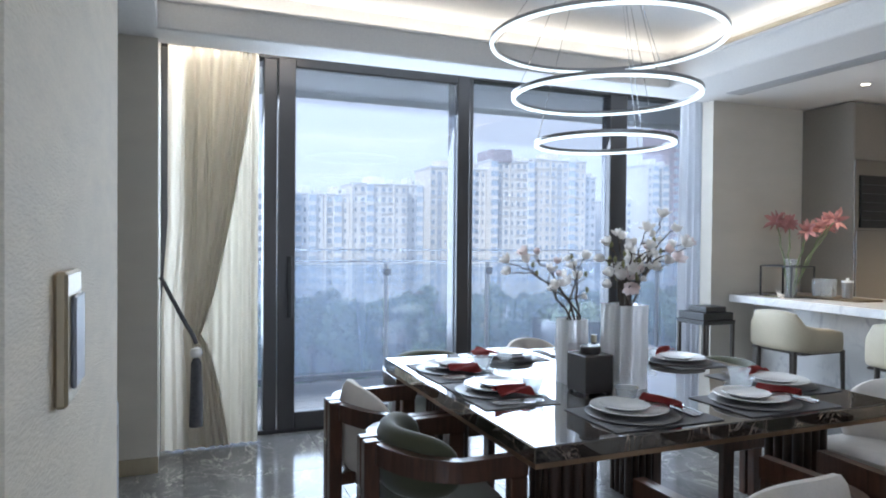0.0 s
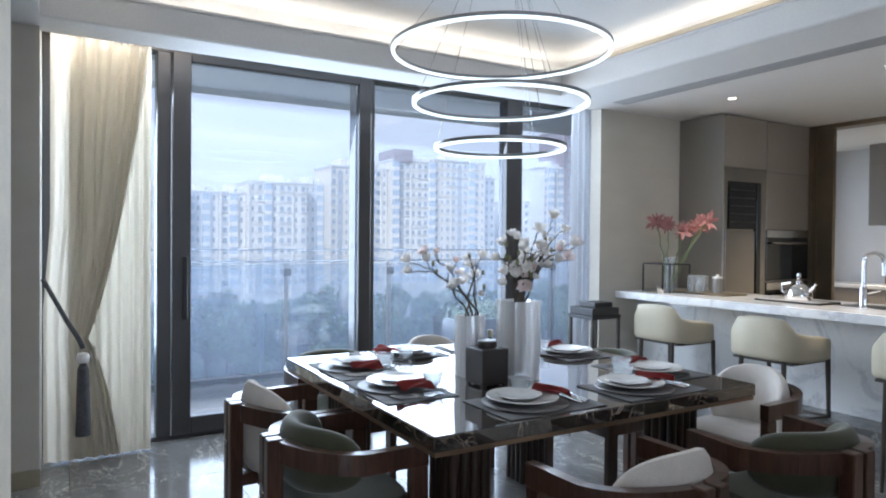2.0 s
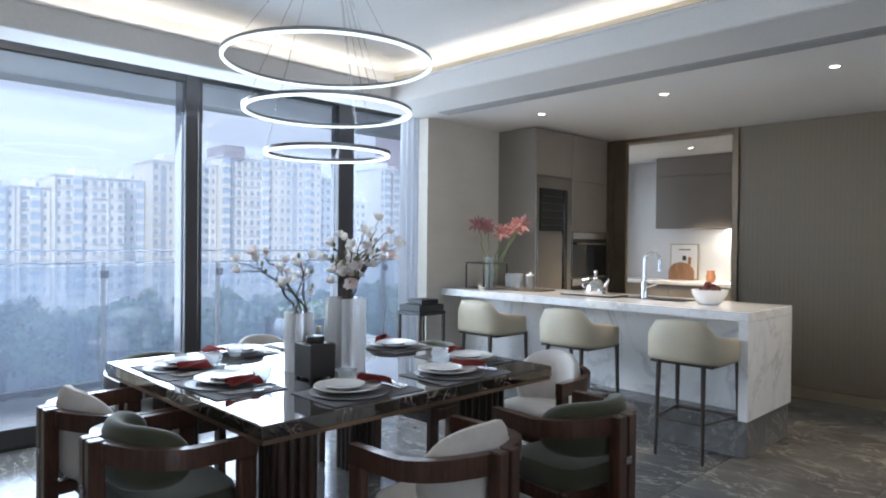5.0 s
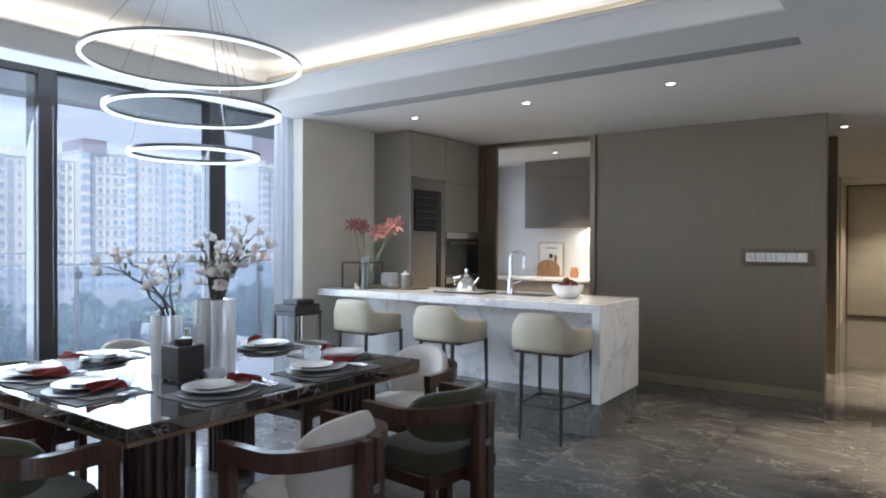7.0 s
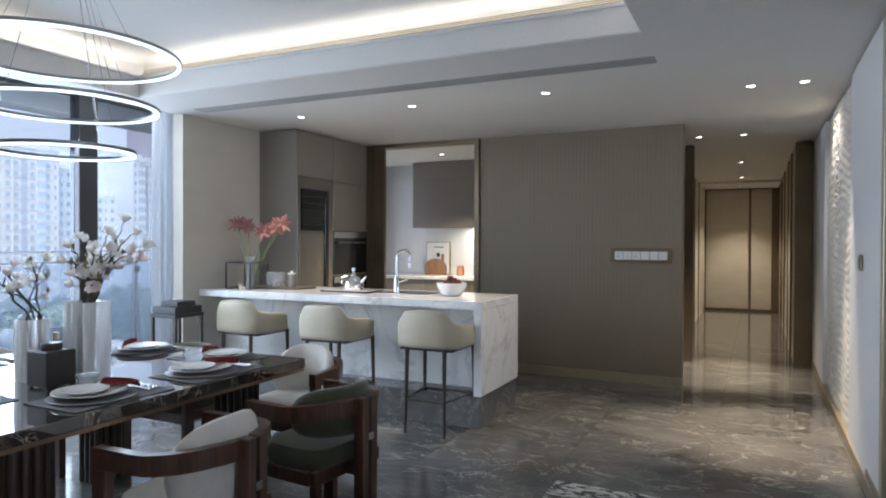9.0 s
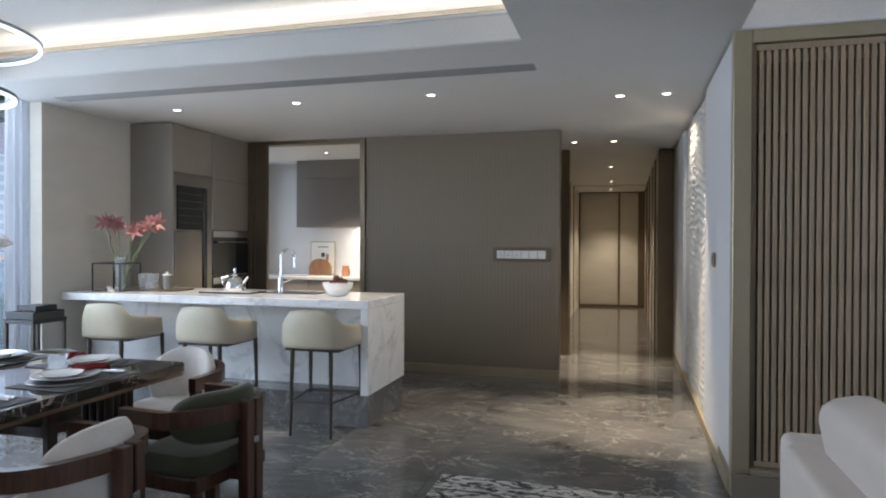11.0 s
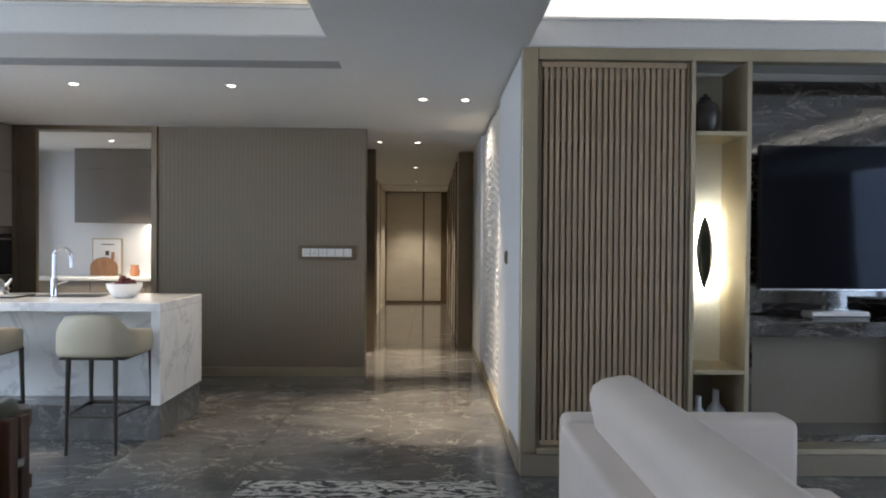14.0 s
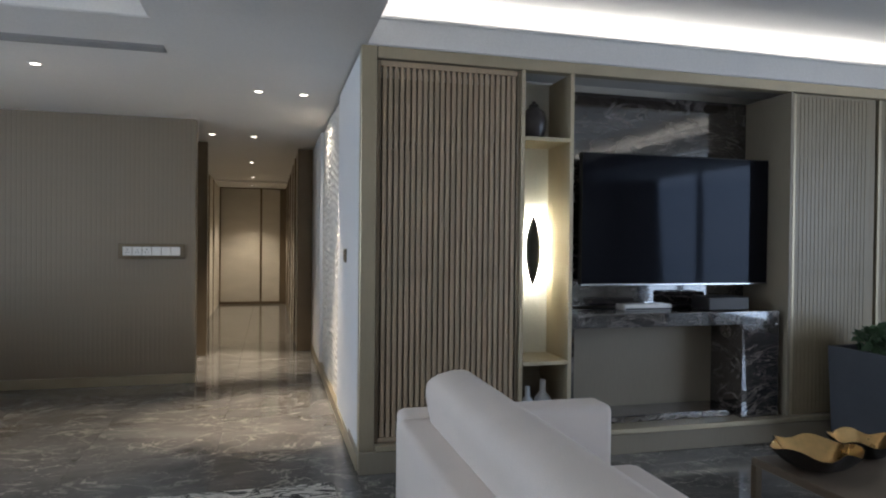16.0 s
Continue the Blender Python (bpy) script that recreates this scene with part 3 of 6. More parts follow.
# ---- curtains ----
def drape(width_at, x_left, z0, z1, folds, depth, seed, lean=0.0, steps=40):
    """Pleated cloth; width_at(h) gives (left, right) at relative height h."""
    rnd = random.Random(seed)
    ph = [rnd.random() * 6 for _ in range(4)]
    n = folds * 10
    widest = max(width_at(k / 20)[1] - width_at(k / 20)[0] for k in range(21))
    front, back = [], []
    for j in range(steps + 1):
        h = j / steps
        z = z0 + (z1 - z0) * h
        a, c = width_at(h)
        rf, rb = [], []
        for i in range(n + 1):
            u = i / n
            full = widest * u            # folds by the wall hang straight, the outer ones are gathered in
            r_ = c - a
            x = x_left + a + r_ * math.tanh(0.8 * full / r_) / math.tanh(0.8 * widest / r_)
            d = depth * (0.75 + 0.3 * math.sin(u * 5 + ph[0])) * (1 - 0.35 * h ** 6) * max(0.3, min(1.0, r_ / widest) * (1 - math.tanh(0.8 * full / r_) ** 2 * 0.6))
            y = d * math.sin(u * folds * 2 * math.pi + 0.9 * math.sin(u * 9 + ph[1]) + 0.25 * math.sin(h * 5 + u * 3)) + 0.18 * d * math.sin(u * folds * 4.3 * math.pi + ph[2] + h)
            rf.append((x, y, z))
        front.append(rf)
    b = bmesh.new()
    g = [[b.verts.new(p) for p in r] for r in front]
    for r0, r1 in zip(g, g[1:]):
        for i in range(n):
            b.faces.new((r0[i], r0[i + 1], r1[i + 1], r1[i]))
    geom = bmesh.ops.solidify(b, geom=list(b.faces), thickness=0.004)
    return b


def left_curtain():
    t = thing("curtain", (1.07, 4.80, 0.0), "champagne pleated curtain tied back with a tasselled cord", "curtain")

    def w(h):
        z = h * 2.6
        if z > 0.72:
            r = 0.22 + 0.37 * ((z - 0.72) / 1.88) ** 0.7
        else:
            r = 0.22 + 0.19 * ((0.72 - z) / 0.72) ** 0.6
        return (0.035 * max(0.0, min(1.0, (z - 0.9) / 0.5)), r)
    part("drape", drape(w, 0.0, 0.012, 2.62, 7, 0.040, 5), CURTAIN, t, "", True)
    part("heading", box(0.0, -0.03, 2.62, 0.6, 0.03, 2.69), CURTAIN, t)
    return t


left_curtain()
SHEER = cloth("pale_sheer_cloth", (0.66, 0.67, 0.70), 0.2, rough=0.7, vary=0.04, scale=3.0, grain=220, bump=0.04, stretch=(1, 1, 0.1))


def side_curtain(x, w, label, mat, folds, seed, y=4.82):
    t = thing("curtain", (x, y, 0.0), label, "curtain")
    part("drape", drape(lambda h: (0, w), 0.0, 0.012, 2.66, folds, 0.03, seed), mat, t, "", True)
    part("heading", box(0.0, -0.03, 2.66, w, 0.03, 2.69), mat, t)


LINING = cloth("pale_curtain_lining", (0.74, 0.69, 0.60), 0.05, rough=0.7, vary=0.04, scale=3.0, grain=220, bump=0.04, stretch=(1, 1, 0.1))
side_curtain(1.20, 0.45, "pale cream lining curtain hanging straight behind the drape", LINING, 6, 8)
side_curtain(4.96, 0.42, "pale grey curtain drawn to the side of the window", SHEER, 8, 9, 4.66)


def tieback():
    t = thing("curtain_tieback", (1.07, 4.65, 0), "dark grey twisted cord tieback with a long tassel", "tieback")
    pts = [(0.0, 0.02, 1.10), (0.06, -0.02, 0.98), (0.12, -0.03, 0.86), (0.18, -0.03, 0.75), (0.20, -0.03, 0.70)]
    cord = plain("grey_cord", (0.10, 0.10, 0.11), 0.8, vary=0.3, scale=60, grain=200, bump=0.4)
    part("cord", tube(pts, 0.013, 8), cord, t)
    part("knob", lathe([(0, 0.08), (0.03, 0.07), (0.036, 0.045), (0.03, 0.02), (0, 0.01)], 14, (0.2, -0.03, 0.60)), PORCELAIN, t, "ivory knob")
    b = lathe([(0.018, 0.41), (0.03, 0.38), (0.036, 0.2), (0.040, 0.0), (0, 0.0)], 26, (0.2, -0.03, 0.2))
    for v in b.verts:
        a = math.atan2(v.co.y + 0.03, v.co.x - 0.2)
        k = 1 + 0.12 * math.sin(a * 13)
        v.co.x, v.co.y = 0.2 + (v.co.x - 0.2) * k, -0.03 + (v.co.y + 0.03) * k
    part("tassel", b, cord, t)


tieback()


def wall_switch():
    t = thing("wall_switch", (1.075, 1.14, 1.243), "bronze-edged double wall switch on the woven pier", "switch")
    part("plate", box(0, -0.045, -0.063, 0.012, 0.045, 0.063, 0.003), BRONZE, t)
    part("rocker", box(0.0125, -0.03, -0.048, 0.017, 0.03, 0.040, 0.002), plain("grey_blue_rocker", (0.33, 0.35, 0.40), 0.5, vary=0.03), t)
    s = thing("wall_switch", (5.35, -0.60, 1.24), "small dark bronze square switch on the pale panel", "switch")
    part("plate", box(-0.045, 0, -0.045, 0.045, 0.01, 0.045, 0.003), DARK_BRONZE, s)
    part("rocker", box(-0.03, 0.0105, -0.03, 0.03, 0.014, 0.03, 0.002), DARK_BRONZE, s)


wall_switch()


def floor_appliance():
    t = thing("air_purifier", (0.905, 1.90, 0), "tall pale grey air purifier standing beside the woven pier", "appliance")
    grey = plain("pale_grey_plastic", (0.34, 0.33, 0.36), 0.5, vary=0.03, scale=3.0)
    part("body", box(-0.15, -0.14, 0.02, 0.15, 0.14, 0.98, 0.012, seg=2), grey, t)
    part("top_panel", box(-0.14, -0.13, 0.981, 0.14, 0.13, 0.995, 0.004), grey, t)
    part("base", box(-0.14, -0.13, 0, 0.14, 0.13, 0.0195), BLACK_MATT, t)
    part("control_strip", box(0.1505, -0.09, 0.90, 0.152, 0.09, 0.93), FRAME_GREY, t)


floor_appliance()


# ---- ceiling fittings ----
def downlight(x, y, z=H, watts=9, aim=None, cone=54):
    t = thing("downlight", (x, y, z), "small recessed round ceiling spotlight, lit", "ceiling light", "ceiling spotlights")
    part("trim_ring", lathe([(0.043, -0.001), (0.043, -0.005), (0.0305, -0.006), (0.0305, -0.001)], 20), PORCELAIN, t)
    part("lens", lathe([(0.030, -0.003), (0.0, -0.003)], 20), LAMP_GLOW, t)
    if watts:
        l = new("downlight_beam", bpy.data.lights.new("downlight_beam", "SPOT"))
        l.data.energy, l.data.color, l.data.spot_size, l.data.spot_blend = watts * 6.6, (1.0, 0.85, 0.66), radians(cone), 0.7
        l.data.shadow_soft_size = 0.04
        l.matrix_world = look((x, y, z - 0.02), aim or (x, y, 0))


for y in (3.61, 2.49, 1.365):
    downlight(5.65, y, watts=15)
for x, y in ((6.04, -0.012), (6.05, -0.345), (8.28, 0.50), (8.30, 0.075)):
    downlight(x, y, watts=34, cone=48)
for x, y in ((10.8, 0.16), (13.1, 0.2)):
    downlight(x, y, watts=23, cone=80)
downlight(14.4, 0.25, 2.42, 15, cone=90)
downlight(8.4, 3.55, H, 40, cone=80)


def linear_grille():
    t = thing("ceiling_grille", (5.06, 0.50, H), "long recessed linear air grille in the ceiling", "air grille")
    part("frame", box(-0.075, 0, -0.004, 0.075, 3.72, -0.0005), GRILLE_GREY, t)
    for k in range(3):
        part("slat", box(-0.06 + k * 0.045, 0.01, -0.010, -0.03 + k * 0.045, 3.71, -0.0045), GRILLE_GREY, t)


GRILLE = linear_grille()


def tray_lines():
    """Slim gilt slots along the east side of the dining tray."""
    t = thing("tray_grille", (TRAY[2], TRAY[1], H + 0.17), "slim gold-edged linear slots on the ceiling tray's rim", "air grille")
    for k in range(3):
        part("slat", box(-0.004 + k * 0.012, 0.03, 0.003 + k * 0.017, 0.006 + k * 0.012, TRAY[3] - TRAY[1] - 0.03, 0.010 + k * 0.017), BRONZE, t)


tray_lines()


def pendant():
    cx, cy = 2.85, 2.75
    t = thing("pendant_lamp", (cx, cy, UP), "three stacked black ring pendants with lit white bands", "pendant lamp")
    part("canopy", lathe([(0, 0), (0.10, 0), (0.10, -0.03), (0.0, -0.035)], 28), BLACK_MATT, t)
    for r, z in ((0.49, 2.185), (0.395, 1.955), (0.295, 1.755)):
        zz = z - UP
        ro, ri, h = r, r - 0.015, 0.010
        ring = lathe([(ri, -0.004), (ro, -0.004), (ro, h), (ri, h), (ri, -0.004)], 72, (0, 0, zz))
        rg = part("ring", ring, RING_METAL, t, "", True)
        under = lathe([(ri - 0.002, -0.0045), (ro - 0.003, -0.0045), (ro - 0.003, -0.013), (ri - 0.002, -0.013), (ri - 0.002, -0.0045)], 72, (0, 0, zz))
        part("light_band", under, RING_GLOW, rg, "glowing white band", True)
        for a in (0.4, 2.5, 4.6):
            part("cable", tube([(0.05 * math.cos(a), 0.05 * math.sin(a), -0.03), ((r - 0.01) * math.cos(a), (r - 0.01) * math.sin(a), zz + h)], 0.0016, 5), STEEL, t)


pendant()


# ---- dining table ----
TX0, TX1, TY0, TY1, TZ = 2.12, 3.67, 2.04, 3.53, 0.748


def dining_table():
    t = thing("dining_table", ((TX0 + TX1) / 2, (TY0 + TY1) / 2, 0), "square dark marble dining table on fluted dark wood pedestals", "table")
    hx, hy = (TX1 - TX0) / 2, (TY1 - TY0) / 2
    part("tabletop", box(-hx, -hy, TZ - 0.05, hx, hy, TZ, 0.004), BLACK_MARBLE, t)
    part("edge_band", box(-hx + 0.006, -hy + 0.006, TZ - 0.066, hx - 0.006, hy - 0.006, TZ - 0.051), plain("gold_brown_metal", (0.30, 0.20, 0.13), 0.35, 0.7), t)
    for sx in (-1, 1):
        for sy in (-1, 1):
            x0, y0 = sx * (hx - 0.24), sy * (hy - 0.24)
            lg = part("leg", box(x0 - 0.06, y0 - 0.06, 0.0, x0 + 0.06, y0 + 0.06, TZ - 0.067), LEG_WOOD, t)
            for i in range(4):
                for j in range(4):
                    if i in (0, 3) or j in (0, 3):
                        part("reed", lathe([(0, 0.0), (0.0205, 0.0), (0.0205, TZ - 0.068), (0, TZ - 0.068)], 10, (x0 - 0.063 + i * 0.042, y0 - 0.063 + j * 0.042, 0)), LEG_WOOD, lg, "", True)
    return t


dining_table()


# ---- dining chairs ----
def arc(a0, a1, r, cx, cy, n):
    return [(cx + r * math.cos(a0 + (a1 - a0) * k / n), cy + r * math.sin(a0 + (a1 - a0) * k / n)) for k in range(n + 1)]


def dining_chair(cloth, label, tall):
    """Faces +y; curved wooden arms meet at two posts behind the back."""
    t = thing("dining_chair", (0, 0, 0), label, "chair", "chairs round the table")
    for s in (-1, 1):
        part("leg", box(s * 0.25 - 0.02, 0.115, 0, s * 0.25 + 0.02, 0.178, 0.592, 0.005), WALNUT, t)
        pts = [(s * 0.25, 0.179), (s * 0.25, 0.08), (s * 0.25, -0.01)]
        for k in range(1, 11):
            a = math.pi / 2 * k / 10
            pts.append((s * (0.03 + 0.22 * math.cos(a)), -0.01 - 0.235 * math.sin(a)))
        part("armrest", tube([(x, y, 0.627 + 0.018 * max(0, min(1, (i - 3) / 6))) for i, (x, y) in enumerate(pts)], 0, flat=(0.019, 0.034)), WALNUT, t)
        part("leg", box(s * 0.029 - 0.023, -0.298, 0, s * 0.029 + 0.023, -0.246, 0.684, 0.004), WALNUT, t)
        part("apron", box(s * 0.215 - 0.014, -0.15, 0.335, s * 0.215 + 0.014, 0.135, 0.395, 0.004), WALNUT, t)
    part("apron", box(-0.23, 0.136, 0.335, 0.23, 0.167, 0.395, 0.004), WALNUT, t)
    part("apron", box(-0.22, -0.182, 0.335, 0.22, -0.151, 0.395, 0.004), WALNUT, t)
    part("stretcher", box(-0.03, -0.246, 0.34, 0.03, -0.1825, 0.39, 0.004), WALNUT, t)
    part("clip", box(-0.018, -0.304, 0.50, 0.018, -0.2985, 0.53, 0.002), STEEL, t, "small steel joining plate")
    seat = []
    for z, k in ((0.396, 0.96), (0.42, 1.0), (0.455, 1.0), (0.478, 0.95), (0.486, 0.8), (0.488, 0.4)):
        ring = []
        for i in range(32):
            a = 2 * math.pi * i / 32
            c, q = math.cos(a), math.sin(a)
            x = 0.222 * k * math.copysign(abs(c) ** 0.45, c)
            y = -0.015 + 0.185 * k * math.copysign(abs(q) ** 0.45, q)
            ring.append((x, y, z))
        seat.append(ring)
    part("seat", loft(seat), cloth, t, "", True)
    # backrest: a curved pad with an oval outline
    rings = []
    span = radians(72 if tall else 86)
    n, m = 34, 14
    for i in range(n + 1):
        u = -1 + 2 * i / n
        a = -math.pi / 2 + span * u
        e = max(0.0, 1 - abs(u) ** (2.4 if tall else 4.0)) ** 0.5
        mid, half = (0.575, 0.165) if tall else (0.618, 0.094)
        hh = 0.015 + half * e
        th = 0.012 + 0.028 * e
        ring = []
        for k in range(m):
            b_ = 2 * math.pi * k / m
            r = 0.190 + th * math.cos(b_)
            q = math.sin(b_)
            z = mid + hh * math.copysign(abs(q) ** 0.6, q) - 0.02 * (1 - e)
            ring.append((r * math.cos(a) * 1.02, -0.008 + r * math.sin(a), z))
        rings.append(ring)
    part("backrest", loft(rings), cloth, t, "", True)
    return t


green = dining_chair(GREEN_VELVET, "dark walnut armchair with olive green velvet seat and back", False)
cream = dining_chair(CREAM_FABRIC, "dark walnut armchair with cream fabric seat and back", True)
SEATS = [  # chair, x, y, turn
    (cream, 2.66, 1.77, 2), (green, 3.36, 1.73, -6),
    (green, 2.03, 2.50, -90), (cream, 2.03, 3.05, -88),
    (green, 2.42, 3.61, 180), (cream, 3.10, 3.68, 178),
    (cream, 3.86, 2.27, 92), (green, 3.72, 3.02, 90),
]
used = set()
for ch, x, y, rz in SEATS:
    if ch in used:
        copy_thing(ch, pose(x, y, 0, 0, 0, rz))
    else:
        ch.matrix_basis = pose(x, y, 0, 0, 0, rz)
        used.add(ch)


# ---- island and stools ----
IX0, IX1, IY0, IY1, IZ = 5.28, 6.075, 1.72, 4.455, 0.92


def island():
    t = thing("kitchen_island", (IX0, IY0, 0), "white veined marble island with waterfall end on a grey stone plinth", "kitchen island")
    lx, ly = IX1 - IX0, IY1 - IY0
    part("worktop", box(0, 0, IZ - 0.06, lx, ly, IZ, 0.003), WHITE_MARBLE, t)
    part("end_panel", box(0, 0, 0.235, lx, 0.06, IZ - 0.0605, 0.002), WHITE_MARBLE, t)
    part("front_panel", box(0.27, 0.0605, 0.235, 0.31, ly, IZ - 0.061), WHITE_MARBLE, t)
    part("body", box(0.311, 0.061, 0.235, lx - 0.01, ly, IZ - 0.25), LACQUER, t)
    part("plinth", box(0.012, 0.012, 0, lx - 0.02, ly, 0.234, 0.003), PLINTH_STONE, t, "grey marble plinth")


island()


STOOL_METAL = plain("dark_gunmetal", (0.085, 0.072, 0.062), 0.4, 0.6, vary=0.08)


def bar_stool():
    """Faces +x; cream shell on a dark metal frame."""
    t = thing("bar_stool", (0, 0, 0), "cream leather bar stool with low wrapped back and dark legs", "bar stool", "stools at the island")
    seat = []
    for z, k in ((0.60, 0.95), (0.62, 1.0), (0.66, 1.0), (0.68, 0.9)):
        seat.append([(0.02 + 0.21 * k * math.copysign(abs(math.cos(a)) ** 0.4, math.cos(a)), 0.225 * k * math.copysign(abs(math.sin(a)) ** 0.4, math.sin(a)), z) for a in [2 * math.pi * i / 28 for i in range(28)]])
    part("seat", loft(seat), CREAM_LEATHER, t, "", True)
    path = [(0.13, -0.222), (0.02, -0.230), (-0.10, -0.225), (-0.165, -0.205), (-0.195, -0.155), (-0.208, -0.08), (-0.212, 0.0), (-0.208, 0.08), (-0.195, 0.155), (-0.165, 0.205), (-0.10, 0.225), (0.02, 0.230), (0.13, 0.222)]
    tops = [0.745, 0.765, 0.775, 0.79, 0.862, 0.874, 0.877, 0.874, 0.862, 0.79, 0.775, 0.765, 0.745]
    rings = []
    for i, ((x, y), zt) in enumerate(zip(path, tops)):
        d = Vector((path[min(i + 1, 12)][0] - path[max(i - 1, 0)][0], path[min(i + 1, 12)][1] - path[max(i - 1, 0)][1], 0)).normalized()
        nn = Vector((-d.y, d.x, 0))
        ring = []
        for k in range(14):
            a = 2 * math.pi * k / 14
            off = 0.029 * math.copysign(abs(math.cos(a)) ** 0.6, math.cos(a))
            zc, zh = (0.61 + zt) / 2, (zt - 0.61) / 2
            ring.append((x + nn.x * off, y + nn.y * off, zc + zh * math.copysign(abs(math.sin(a)) ** 0.35, math.sin(a))))
        rings.append(ring)
    part("backrest", loft(rings), CREAM_LEATHER, t, "", True)
    metal = STOOL_METAL
    for sx in (-1, 1):
        for sy in (-1, 1):
            x, y = sx * 0.19, sy * (0.20 if sx > 0 else 0.145)
            part("leg", tube([(x + sx * 0.015, y + sy * 0.008, 0), (x, y, 0.61)], [0.010, 0.016], 10), metal, t)
    part("frame", box(-0.195, -0.205, 0.59, 0.195, 0.205, 0.605, 0.003), metal, t)
    for sy in (-1, 1):
        part("footrest", tube([(-0.2, sy * 0.150, 0.24), (0.2, sy * 0.205, 0.24)], 0.009, 8), metal, t)
    for sx in (-1, 1):
        part("footrest", tube([(sx * 0.2, -(0.178 + sx * 0.0275), 0.24), (sx * 0.2, 0.178 + sx * 0.0275, 0.24)], 0.009, 8), metal, t)
    return t


st = bar_stool()
st.matrix_basis = pose(5.18, 2.02, 0, 0, 0, 0)
for y in (2.89, 3.74):
    copy_thing(st, pose(5.18, y, 0, 0, 0, 0))


# ---- kitchen tall units ----
def tall_units():
    y, d = 4.0, 0.455
    fridge = thing("tall_cabinet", (6.09, y, 0), "taupe lacquered tall unit with built-in wine fridge", "cabinet")
    part("body", box(0, 0.022, 0.0, 0.60, d, H - 0.012), LACQUER, fridge)
    part("side_panel", box(-0.018, -0.001, 0.0, -0.0005, d, H - 0.012), plain("taupe_matt_panel", (0.26, 0.235, 0.205), 0.5, vary=0.03, scale=2.0), fridge)
    part("door", box(0.002, 0, 2.0, 0.598, 0.02, H - 0.014, 0.002), LACQUER, fridge)
    smoked = plain("smoked_steel", (0.34, 0.32, 0.30), 0.25, 1.0, vary=0.05, scale=4.0, grain=160, stretch=(1, 1, 0.05))
    f = part("fridge", box(0.002, -0.002, 0.12, 0.598, 0.02, 1.995, 0.003), smoked, fridge, "steel wine fridge front")
    part("glass_door", box(0.06, -0.012, 1.46, 0.50, -0.003, 1.875, 0.003), BLACK_GLOSS, f)
    part("handle_strip", box(0.44, -0.018, 0.35, 0.50, -0.0125, 1.87, 0.002), BLACK_GLOSS, f)
    part("lower_door", box(0.02, -0.008, 0.30, 0.43, -0.0025, 1.44, 0.003), smoked, f)
    for k in range(5):
        part("shelf_edge", box(0.075, -0.0135, 1.52 + k * 0.07, 0.43, -0.0122, 1.524 + k * 0.07), FRAME_GREY, f)
    oven = thing("tall_cabinet", (6.695, y, 0), "taupe lacquered tall unit with built-in black oven", "cabinet")
    part("body", box(0, 0.022, 0, 0.655, d, H - 0.012), LACQUER, oven)
    part("door", box(0.002, 0, 1.985, 0.653, 0.02, H - 0.014, 0.002), LACQUER, oven)
    part("door", box(0.002, 0, 1.465, 0.653, 0.02, 1.98, 0.002), LACQUER, oven)
    for z0, z1 in ((1.00, 1.46), (0.50, 0.98)):
        o = part("oven", box(0.004, -0.004, z0, 0.651, 0.02, z1, 0.003), BLACK_GLOSS, oven, "black glass oven with steel handle")
        part("handle", tube([(0.04, -0.035, z1 - 0.12), (0.615, -0.035, z1 - 0.12)], 0.011, 10), STEEL, o)
        part("control_panel", box(0.006, -0.009, z1 - 0.07, 0.649, -0.0045, z1 - 0.005), STEEL, o)
    part("door", box(0.002, 0, 0.1, 0.653, 0.02, 0.49, 0.002), LACQUER, oven)
    p = thing("pillar_panel", (7.353, 3.94, 0), "dark bronze grooved post beside the kitchen opening", "panel")
    for k in range(2):
        part("slat", box(k * 0.026, 0.03 - k * 0.03, 0, 0.022 + k * 0.026, 0.515, 2.42), DARK_BRONZE, p)


tall_units()
structure("door_frame_kitchen", box(PANEL_X - 0.01, 2.62, 0, 7.56, 2.675, 2.42), DARK_BRONZE)
structure("door_frame_kitchen_left", box(7.405, 3.80, 0, 7.45, 4.46, 2.42), DARK_BRONZE)

# ---- back kitchen seen through the opening ----
structure("wall_back_kitchen", box(9.4, 2.6, 0, 9.5, 5.2, H), WHITE_PANEL, "white back kitchen wall with lit splashback")
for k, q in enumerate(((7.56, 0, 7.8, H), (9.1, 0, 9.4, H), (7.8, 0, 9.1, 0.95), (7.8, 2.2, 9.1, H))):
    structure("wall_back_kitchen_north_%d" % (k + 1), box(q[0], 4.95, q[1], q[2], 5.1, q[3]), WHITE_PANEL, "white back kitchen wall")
# window out of view, added with its lamp to brighten the back kitchen
w3 = tagged(new("window_3"), "unseen back kitchen window with a grey frame, added for light", "window", "", "structure")
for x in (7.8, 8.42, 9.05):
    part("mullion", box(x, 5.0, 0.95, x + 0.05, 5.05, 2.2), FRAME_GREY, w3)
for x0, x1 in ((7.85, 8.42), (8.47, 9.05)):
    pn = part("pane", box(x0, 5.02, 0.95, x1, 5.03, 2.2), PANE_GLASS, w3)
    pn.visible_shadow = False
area("back_kitchen_fill", (8.45, 5.15, 1.6), (8.45, 3.0, 1.4), 1.2, 1.2, 9, (0.88, 0.93, 1.0))


